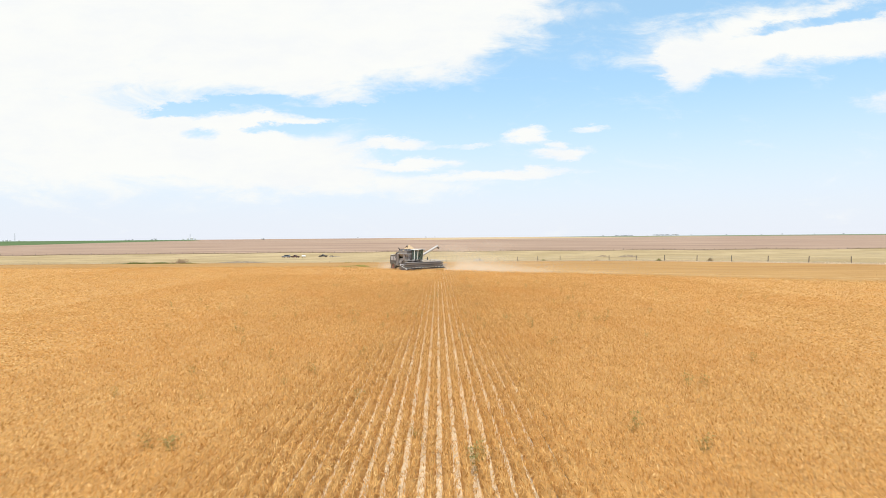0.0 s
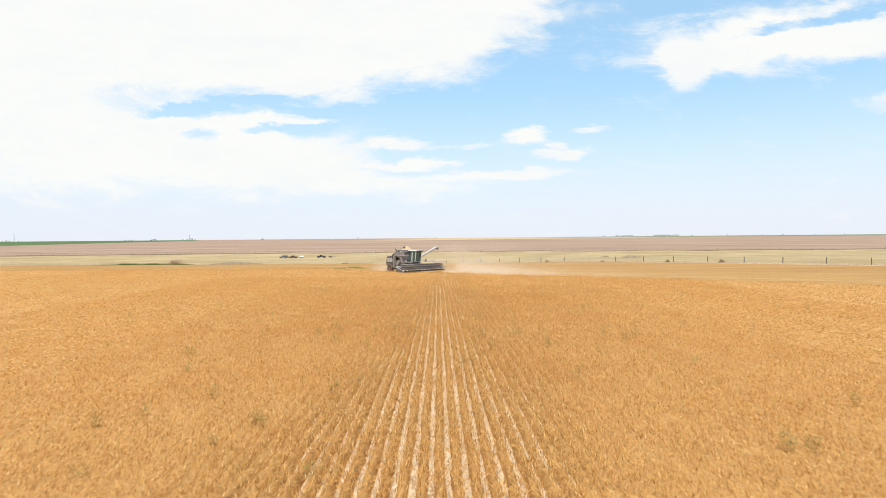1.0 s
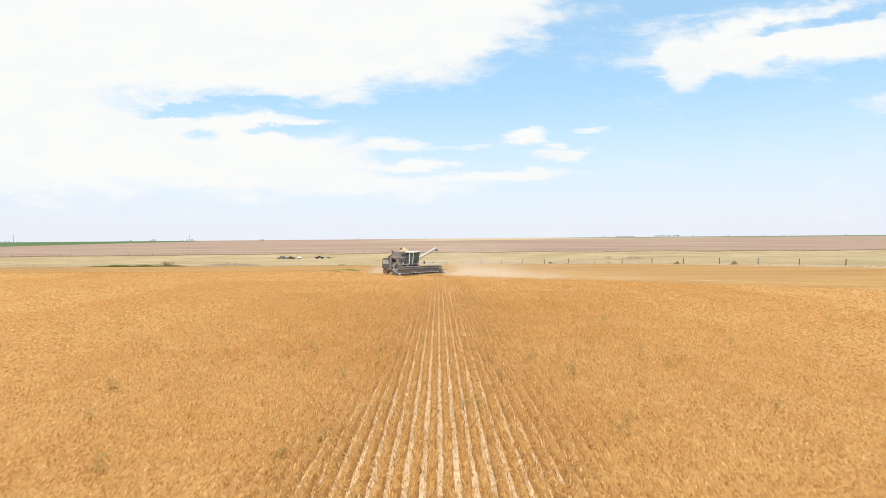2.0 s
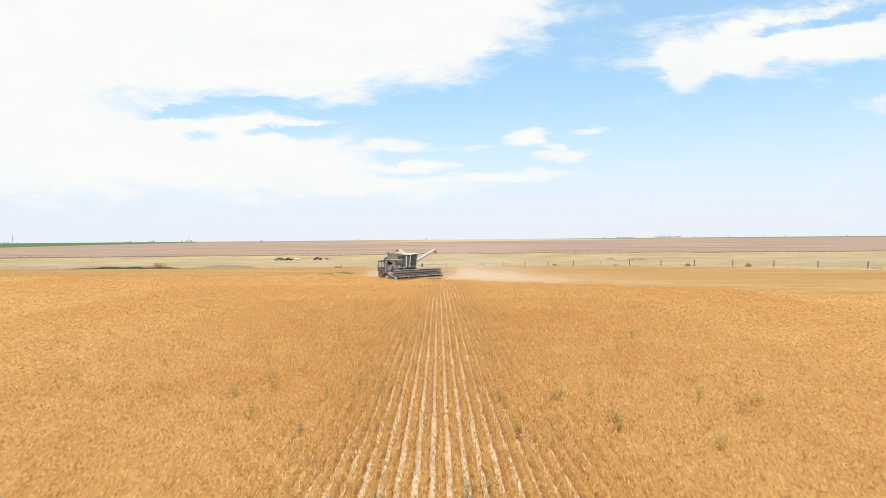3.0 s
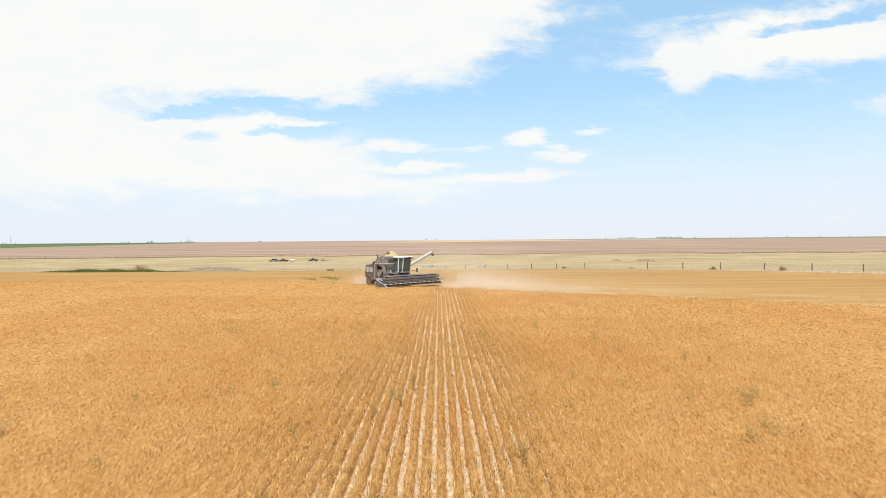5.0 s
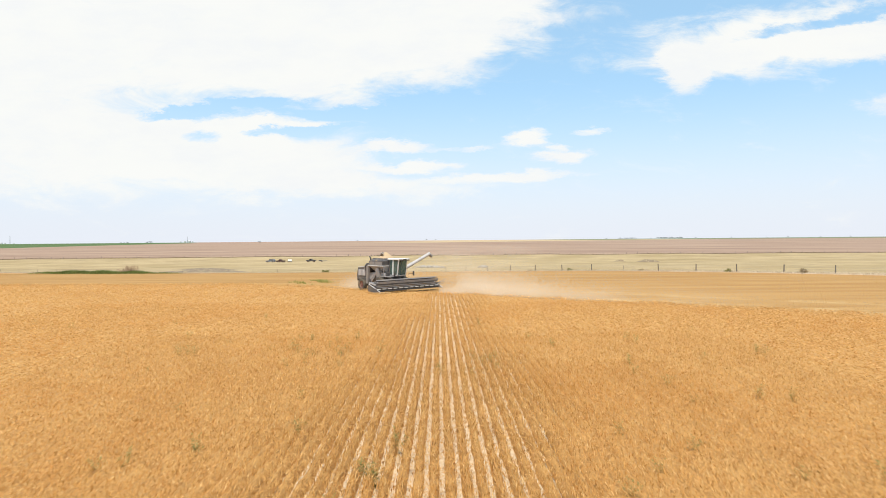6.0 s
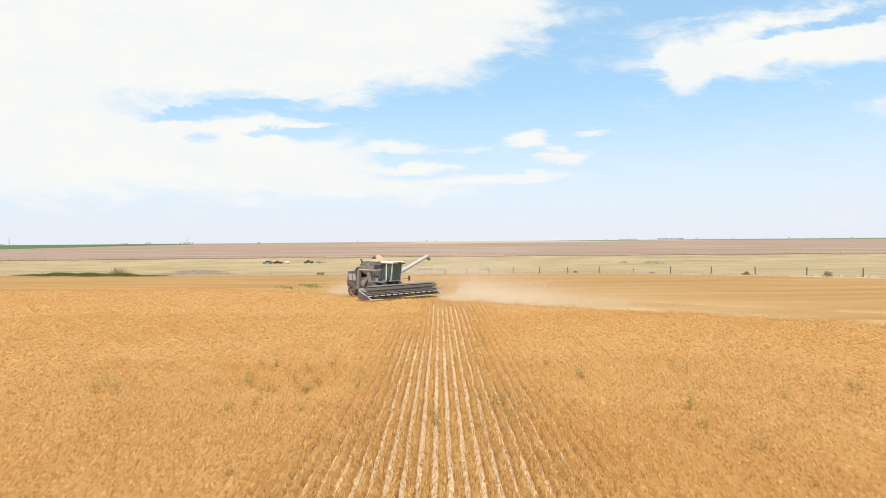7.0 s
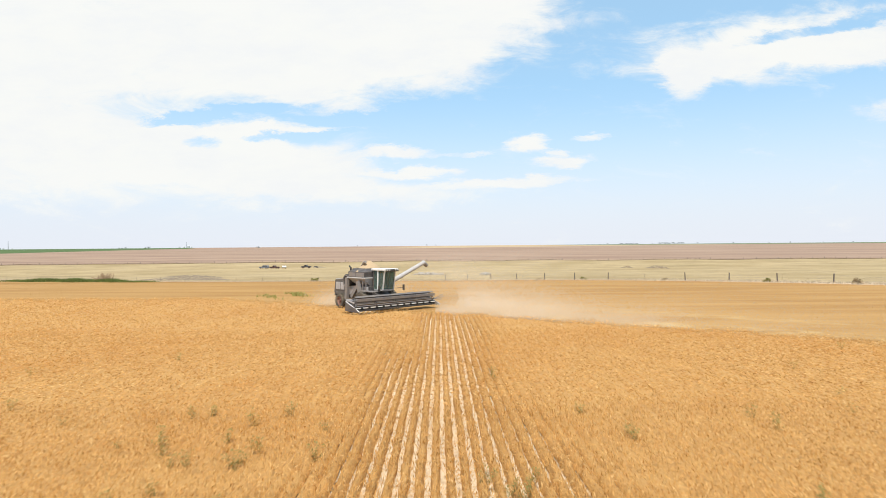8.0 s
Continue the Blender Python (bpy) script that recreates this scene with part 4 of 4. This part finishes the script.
def vehicle(name, label, category, x, y, turn, paint, pickup=False):
    """A road vehicle, 5.2 m long, nose to +x."""
    top = thing(name, label, category, pose(x, y, float(land(x, y)), 0, 0, turn) @ Matrix.Scale(1.14, 4))
    bm = prism(bmesh.new(), [(-2.6, 0.45), (-2.6, 1.05), (0.9, 1.1), (2.3, 1.0), (2.6, 0.8), (2.6, 0.42)], -0.93, 0.93)
    bmesh.ops.bevel(bm, geom=bm.edges[:], offset=0.06, segments=2, affect="EDGES")
    body = part("body", bm, paint, top)
    back = -0.6 if pickup else -2.4
    bm = prism(bmesh.new(), [(back - 0.1, 1.05), (back + 0.15, 1.72), (0.35, 1.74), (1.05, 1.08)], -0.80, 0.80)
    bmesh.ops.bevel(bm, geom=bm.edges[:], offset=0.05, segments=2, affect="EDGES")
    cabin = part("cabin", bm, paint, top)
    for s in (-1, 1):
        a = back + 0.15
        for y0, y1 in ((a, (a + 0.2) / 2 - 0.05), ((a + 0.2) / 2 + 0.05, 0.45)):
            part("side_window", loft(bmesh.new(), ring(s * 0.81 - 0.012, s * 0.81 + 0.012, y0, y1 + 0.2, 1.14), ring(s * 0.81 - 0.012, s * 0.81 + 0.012, y0 + 0.06, y1, 1.60)), M_CAR_GLASS, cabin)
        part("headlight", boxed(s * 0.72 - 0.16, s * 0.72 + 0.16, 2.57, 2.63, 0.72, 0.88, bevel=0.02), M_WHITE, body)
    part("windscreen", loft(bmesh.new(), ring(-0.70, 0.70, 0.93, 1.05, 1.14), ring(-0.66, 0.66, 0.40, 0.52, 1.66)), M_CAR_GLASS, cabin)
    if pickup:
        part("load_bed", boxed(-0.78, 0.78, -2.48, -0.75, 1.04, 1.10), M_BLACK, top)
    part("bumper", boxed(-0.92, 0.92, 2.58, 2.70, 0.42, 0.62, bevel=0.03), M_STEEL, body)
    for s in (-1, 1):
        for y0 in (-1.65, 1.65):
            wheel("wheel", top, s * 0.84, y0, 0.38, 0.26, s)
    return top


vehicle("sport_utility", "blue-grey sport utility vehicle with dark windows parked on pasture", "car", -104.4, 407, 72, M_CAR_SILVER)
vehicle("pickup_truck", "dark maroon pickup truck parked on dry pasture", "pickup", -98.4, 408, 66, M_CAR_MAROON, True)
vehicle("utility_vehicle", "small dark utility vehicle parked beside a flat trailer", "vehicle", -78.0, 402, 80, M_CAR_DARK, True)


def water_tank(x, y):
    top = thing("water_tank", "white rounded water tank trailer on the pasture", "tank", pose(x, y, float(land(x, y)), 0, 0, 8))
    bm = lathe(bmesh.new(), [(-1.3, 0.0), (-1.28, 0.45), (-1.1, 0.68), (1.1, 0.68), (1.28, 0.45), (1.3, 0.0)], 20, centre=(0, 0, 1.15))
    part("tank", bm, M_WHITE, top)
    part("frame", boxed(-1.9, 1.2, -0.5, 0.5, 0.42, 0.55), M_BLACK, top)
    bm = tube(bmesh.new(), (0, 0, 1.75), (0, 0, 1.95), 0.22, 0.20, 14)
    part("lid", bm, M_BLACK, top)
    for s in (-1, 1):
        wheel("wheel", top, s * 0.75, 0.0, 0.34, 0.2, s)


water_tank(-92.6, 408)


def flat_trailer(x, y):
    top = thing("flat_trailer", "low grey flat trailer with planks on the pasture", "trailer", pose(x, y, float(land(x, y)), 0, 0, 4))
    for i in range(7):
        part("plank", boxed(-2.9, 2.4, -0.98 + i * 0.28, -0.72 + i * 0.28, 0.62, 0.68), M_WOOD, top)
    for s in (-1, 1):
        part("side_rail", boxed(-2.95, 2.45, s * 1.02 - 0.04, s * 1.02 + 0.04, 0.48, 0.80), M_STEEL, top)
    part("drawbar", bar(bmesh.new(), (2.4, 0, 0.55), (4.4, 0, 0.40), 0.12, 0.12), M_STEEL, top)
    part("load", boxed(-2.4, -0.4, -0.7, 0.6, 0.68, 1.15, bevel=0.08), M_BLACK, top)
    for s in (-1, 1):
        t = wheel("wheel", top, 0, 0, 0.32, 0.2, s)
        t.matrix_basis = pose(-0.6, s * 0.95, 0.32, 0, 0, 90)


flat_trailer(-70.8, 402)


# ---- brush heap, rubble and humps in the pasture ----
def brush_heap(x, y):
    rng = random.Random(4)
    top = thing("brush_heap", "heap of dead brown branches beside green weeds", "brush", pose(x, y, float(land(x, y))) @ Matrix.Scale(1.35, 4))
    for i in range(46):
        a, r = rng.uniform(0, 2 * math.pi), rng.uniform(0.0, 1.8)
        root = Vector((r * math.cos(a), 0.6 * r * math.sin(a), 0))
        b, l = rng.uniform(0, 2 * math.pi), rng.uniform(1.0, 2.3)
        tip = root + Vector((math.cos(b) * l * 0.75, math.sin(b) * l * 0.5, rng.uniform(0.4, 1.7)))
        bm = tube(bmesh.new(), root, tip, 0.07, 0.025, 5)
        for _ in range(4):
            p = root.lerp(tip, rng.uniform(0.4, 0.95))
            tube(bm, p, p + Vector((rng.uniform(-0.5, 0.5), rng.uniform(-0.3, 0.3), rng.uniform(0.0, 0.5))), 0.03, 0.01, 4)
        part("branch", bm, M_BRUSH, top)


brush_heap(-96.5, 223)


def stone_mat():
    n = Nodes("pale_rubble")
    g = n.noise(3, 5, at=local(n))
    return n.done(n.mix(g, (0.22, 0.195, 0.165), (0.44, 0.40, 0.35)), 0.9, 0, g, 0.5, 0.05)


M_STONE = stone_mat()


def rubble(name, label, x, y, count, wide, size, seed, material):
    rng = random.Random(seed)
    top = thing(name, label, "rubble", pose(x, y, float(land(x, y))))
    for i in range(count):
        bm = bmesh.new()
        bmesh.ops.create_icosphere(bm, subdivisions=2, radius=1)
        sx, sy, sz = (size * rng.uniform(0.5, 1.4) for _ in range(3))
        for v in bm.verts:
            k = 1 + 0.25 * noise.noise(v.co * 1.7 + Vector((i * 3.1, 0, 0)))
            v.co = Vector((v.co.x * sx * k * 1.3, v.co.y * sy * k, v.co.z * sz * k * 0.7))
        dx, dy = rng.gauss(0, wide), rng.gauss(0, wide * 0.4)
        ob = part("stone", bm, material, top)
        ob.matrix_basis = pose(dx, dy, float(land(x + dx, y + dy) - land(x, y)) + sz * 0.25, 0, 0, rng.uniform(0, 360))


rubble("rubble_heap", "scattered pale broken concrete lying in the pasture", -3.0, 268, 26, 2.2, 0.85, 2, M_STONE)
rubble("rubble_heap", "small pile of whitish stones in dry pasture", 17.8, 268, 9, 1.6, 0.85, 9, M_STONE)


def earth_bank(x, y, w, seed, high=0.9):
    rng = random.Random(seed)
    bm = bmesh.new()
    n = 28
    grid = []
    for i in range(n):
        line = []
        for j in range(12):
            u, v = i / (n - 1) * 2 - 1, j / 11 * 2 - 1
            px, py = u * w, v * w * 0.45
            h = max(0, 1 - u * u) * max(0, 1 - v * v) * (0.9 + 0.5 * noise.noise(Vector((px * 0.7 + seed, py * 0.9, 0))))
            line.append(bm.verts.new((px, py, float(land(x + px, y + py) - land(x, y)) + high * h - 0.06)))
        grid.append(line)
    for i in range(n - 1):
        for j in range(11):
            bm.faces.new((grid[i][j], grid[i + 1][j], grid[i + 1][j + 1], grid[i][j + 1])).smooth = True
    ob = new("earth_bank", mesh_of("earth_bank", bm))
    ob.data.materials.append(M_BANK)
    ob.matrix_world = pose(x, y, float(land(x, y)))
    tagged(ob, "low eroded earth bank with dry grass in the pasture", "earth bank")


def bank_mat():
    n = Nodes("eroded_bank")
    g, h = n.noise(1.2, 6, 0.65), n.noise(6, 4)
    return n.done(n.mix(n.step(g, 0.32, 0.52), n.mix(h, (0.36, 0.285, 0.15), (0.46, 0.37, 0.22)), n.mix(h, (0.14, 0.10, 0.065), (0.27, 0.20, 0.13))), 0.95, 0, h, 0.8, 0.15)


M_BANK = bank_mat()
earth_bank(104, 372, 3.5, 3, 1.0)
earth_bank(117, 362, 6.5, 7, 1.5)
earth_bank(-75, 227, 14.0, 17, 0.7)
earth_bank(-83, 252, 11.0, 23, 0.7)


def bush(x, y, r, seed, material, label):
    """A low bush of many small leaves on short stems."""
    rng = np.random.default_rng(seed)
    top = thing("bush", label, "bush", pose(x, y, float(land(x, y))), "bushes by the fence")
    n = 500
    d = rng.normal(0, 1, (n, 3))
    d /= np.linalg.norm(d, axis=1)[:, None]
    c = d * (rng.random(n) ** 0.4)[:, None] * np.array([r, r, r * 0.75]) * (1 + 0.3 * np.sin(d[:, :1] * 5 + seed))
    c[:, 2] = np.abs(c[:, 2]) + 0.1 * r
    e = rng.normal(0, 0.16 * r, (n, 2, 3))
    verts = np.stack([c, c + e[:, 0], c + e[:, 1]], 1).reshape(-1, 3)
    quick_mesh("crown", verts, np.arange(3 * n).reshape(-1, 3), material, top)
    bm = bmesh.new()
    for k in range(6):
        a = k * 1.05
        tube(bm, (0, 0, -0.05), (0.6 * r * math.cos(a), 0.6 * r * math.sin(a), r * 0.6), 0.05 * r, 0.02 * r, 5)
    part("stems", bm, M_BRUSH, top)


for x, y, r, seed in ((53.9, 143.8, 0.6, 1), (63.2, 136.5, 0.75, 2), (30.0, 167, 0.6, 3), (22.0, 172, 0.45, 4), (-31.0, 203, 0.9, 5), (41.8, 155, 0.5, 6)):
    bush(x, y, r, seed, M_WEED if seed % 2 else M_DRYGRASS, "grey-green low bush on the dry verge" if seed % 2 else "bleached dry bush on the verge")


# ---- on the horizon ----
def far_tree(x, y, h, seed):
    rng = np.random.default_rng(seed)
    top = thing("tree", "dark distant tree on the horizon", "tree", pose(x, y, float(land(x, y))), "trees on the horizon")
    bm = tube(bmesh.new(), (0, 0, -0.5), (0, 0, h * 0.5), 0.045 * h, 0.02 * h, 7)
    for k in range(5):
        a = k * 1.26 + seed
        tube(bm, (0, 0, h * 0.25), (0.3 * h * math.cos(a), 0.3 * h * math.sin(a), h * 0.62), 0.02 * h, 0.008 * h, 5)
    part("trunk", bm, M_BRUSH, top)
    n = 420
    lobes = rng.normal(0, 0.24, (7, 3)) * h * np.array([1.3, 1.3, 0.55]) + np.array([0, 0, 0.62 * h])
    c = lobes[rng.integers(0, 7, n)] + rng.normal(0, 0.115 * h, (n, 3))
    c[:, 2] = np.maximum(c[:, 2], 0.10 * h)
    e = rng.normal(0, 0.06 * h, (n, 2, 3))
    verts = np.stack([c, c + e[:, 0], c + e[:, 1]], 1).reshape(-1, 3)
    quick_mesh("crown", verts, np.arange(3 * n).reshape(-1, 3), M_HAZY_TREE, top)


def horizon_trees():
    rng = random.Random(6)
    spots = [(0.302 + 0.0020 * i, rng.uniform(3, 6)) for i in range(15)] + [(0.366 + 0.0022 * i, rng.uniform(4, 7.5)) for i in range(20)]
    spots += [(0.28, 5), (0.355, 4), (0.43, 5), (0.49, 5), (0.55, 4), (0.585, 6), (0.64, 4), (0.69, 5), (-0.02, 6), (-0.005, 5), (-0.135, 5)]
    for i, (u, h) in enumerate(spots):
        y = 2560 + rng.uniform(-60, 60)
        far_tree(u * y, y, h, i)
    # nearer single trees and a dark shed-like clump on the ridge
    for i, (u, y, h) in enumerate(((-0.295, 1500, 6), (-0.476, 1800, 7), (-0.481, 1805, 5), (-0.515, 1900, 5), (-0.52, 1905, 4), (-0.525, 1900, 4))):
        far_tree(u * y, y, h, 60 + i)


horizon_trees()
M_MAST = painted("grey_mast_steel", (0.46, 0.49, 0.54), 0.6, amount=0.1)
M_FAR_STEEL = painted("sunlit_white_steel", (0.55, 0.57, 0.60), 0.5, amount=0.1)


def drilling_mast(x, y, h):
    """A lattice mast beside white tanks."""
    top = thing("radio_mast", "tall pale lattice mast standing on the horizon", "mast", pose(x, y, float(land(x, y))))
    for k in range(3):
        a = 2 * math.pi * k / 3
        part("mast_leg", bar(bmesh.new(), (1.6 * math.cos(a), 1.6 * math.sin(a), -1), (0.5 * math.cos(a), 0.5 * math.sin(a), h), 0.4, 0.4), M_MAST, top)
    for i in range(12):
        r0, z0, z1 = 1.6 - 1.1 * i / 12, h * i / 12, h * (i + 1) / 12
        bm = bmesh.new()
        for k in range(3):
            a, b = 2 * math.pi * k / 3, 2 * math.pi * (k + 1) / 3
            bar(bm, (r0 * math.cos(a), r0 * math.sin(a), z0), (r0 * 0.92 * math.cos(b), r0 * 0.92 * math.sin(b), z1), 0.25, 0.25)
        part("brace", bm, M_MAST, top)


def storage_tank(x, y, r, h):
    top = thing("storage_tank", "white round storage tank on the horizon", "tank", pose(x, y, float(land(x, y))), "tanks on the horizon")
    part("shell", tube(bmesh.new(), (0, 0, -1), (0, 0, h), r, r, 20), M_FAR_STEEL, top)
    part("roof", tube(bmesh.new(), (0, 0, h), (0, 0, h * 1.2), r * 1.03, r * 0.15, 20), M_WHITE, top)


for u, y, h in ((-0.711, 2500, 34), (-0.4175, 2500, 25)):
    drilling_mast(u * y, y, h)
for u, y, r, h in ((-0.725, 2500, 6, 8), (-0.731, 2500, 4, 6), (-0.719, 2490, 5, 6), (-0.704, 2500, 4, 5), (-0.4145, 2490, 8, 11), (-0.4215, 2500, 6, 8), (-0.429, 2500, 5, 6), (-0.409, 2500, 4, 7)):
    storage_tank(u * y, y, r * 0.7, h * 0.75)


# ---- dust stirred up by the harvester ----
def dust_mat():
    n = Nodes("drifting_dust")
    mat = n.done((0.92, 0.81, 0.66), 1.0)
    thin = n.node("ShaderNodeBsdfTranslucent", Color=(0.95, 0.85, 0.70, 1))
    both = n.node("ShaderNodeMixShader", Fac=0.5)
    n.tree.links.new(n.bsdf.outputs[0], both.inputs[1])
    n.tree.links.new(thin.outputs[0], both.inputs[2])
    clear = n.node("ShaderNodeBsdfTransparent")
    veil = n.node("ShaderNodeMixShader", Fac=0.32)
    n.tree.links.new(clear.outputs[0], veil.inputs[1])
    n.tree.links.new(both.outputs[0], veil.inputs[2])
    n.tree.links.new(veil.outputs[0], n.tree.nodes["Material Output"].inputs["Surface"])
    return mat


def dust():
    """Chaff and dust as a cloud of specks: low along the cut edge, and a thin plume over the machine."""
    rng = np.random.default_rng(12)
    puffs = []
    # low drift along the cut edge
    n = 180000
    s = rng.gamma(1.35, 10.5, n)
    x = 1.0 + s
    side = np.abs(rng.normal(0, 2.0 + 0.10 * s)) + 0.5
    y = EDGE[0] + EDGE[1] * x + side * 1.2
    z = rng.exponential(0.45 + 0.022 * s)
    billow = np.sin(x * 0.45 + 2 * np.sin(y * 0.23)) * np.sin(y * 0.5 + z * 1.3) + 0.5 * np.sin(x * 1.3 + y * 0.9 + z)
    keep = (rng.random(n) < 0.62 + 0.36 * billow) & (x < 30 + 35 * rng.random(n)) & (z < 3.2)
    keep &= rng.random(n) < np.clip(1.25 - x / 55, 0.25, 1)
    puffs.append(np.stack([x, y, z], -1)[keep])
    # plume that rises behind the machine and drifts to the right
    n = 90000
    s = rng.random(n) ** 0.7
    x = HARVESTER[0] - 2.0 + 18 * s + rng.normal(0, 1 + 3.0 * s, n)
    y = HARVESTER[1] + 5 + 7 * s + rng.normal(0, 1.5, n)
    z = 1.0 + 2.6 * s + rng.normal(0, 0.5 + 1.9 * s, n)
    billow = np.sin(x * 0.6 + z * 0.9) * np.sin(y * 0.4 - z * 0.7)
    keep = (rng.random(n) < 0.6 + 0.4 * billow) & (z > 0.05) & (z < 5.0 + rng.normal(0, 0.3, n))
    puffs.append(np.stack([x, y, z], -1)[keep])
    # thick drift just beyond the header's far end
    n = 64000
    x = 5.5 + rng.gamma(2.0, 2.6, n) - 2.6
    y = 105 - 0.35 * (x - 5) + rng.normal(0, 2.6, n)
    z = np.abs(rng.normal(0, 1.0, n))
    billow = np.sin(x * 0.8 + z * 1.1) * np.sin(y * 0.6 - z * 0.9) + 0.4 * np.sin(x * 2.1 + y)
    keep = (rng.random(n) < 0.6 + 0.4 * billow) & (y > EDGE[0] + EDGE[1] * x + 0.5)
    puffs.append(np.stack([x, y, z], -1)[keep])
    # puff at the rear spreader
    n = 19000
    back = np.array([HARVESTER[0] - 5.0 * HEADING.x, HARVESTER[1] - 5.0 * HEADING.y])
    p = np.stack([back[0] - 0.3 + rng.normal(0, 1.3, n), back[1] + rng.normal(0, 1.0, n), np.abs(rng.normal(0, 0.75, n)) + 0.05], -1)
    puffs.append(p)
    c = np.concatenate(puffs)
    c[:, 2] += land(c[:, 0], c[:, 1])
    n = len(c)
    e = rng.normal(0, 0.040, (n, 2, 3)) * (1 - 0.45 * np.clip((c[:, 0] - 8) / 20, 0, 1))[:, None, None]
    verts = np.stack([c, c + e[:, 0], c + e[:, 1]], 1).reshape(-1, 3)
    ob = quick_mesh("dust_cloud", verts, np.arange(3 * n).reshape(-1, 3), dust_mat())
    tagged(ob, "pale tan dust and chaff drifting low from the harvester", "dust", kind="stuff")


dust()
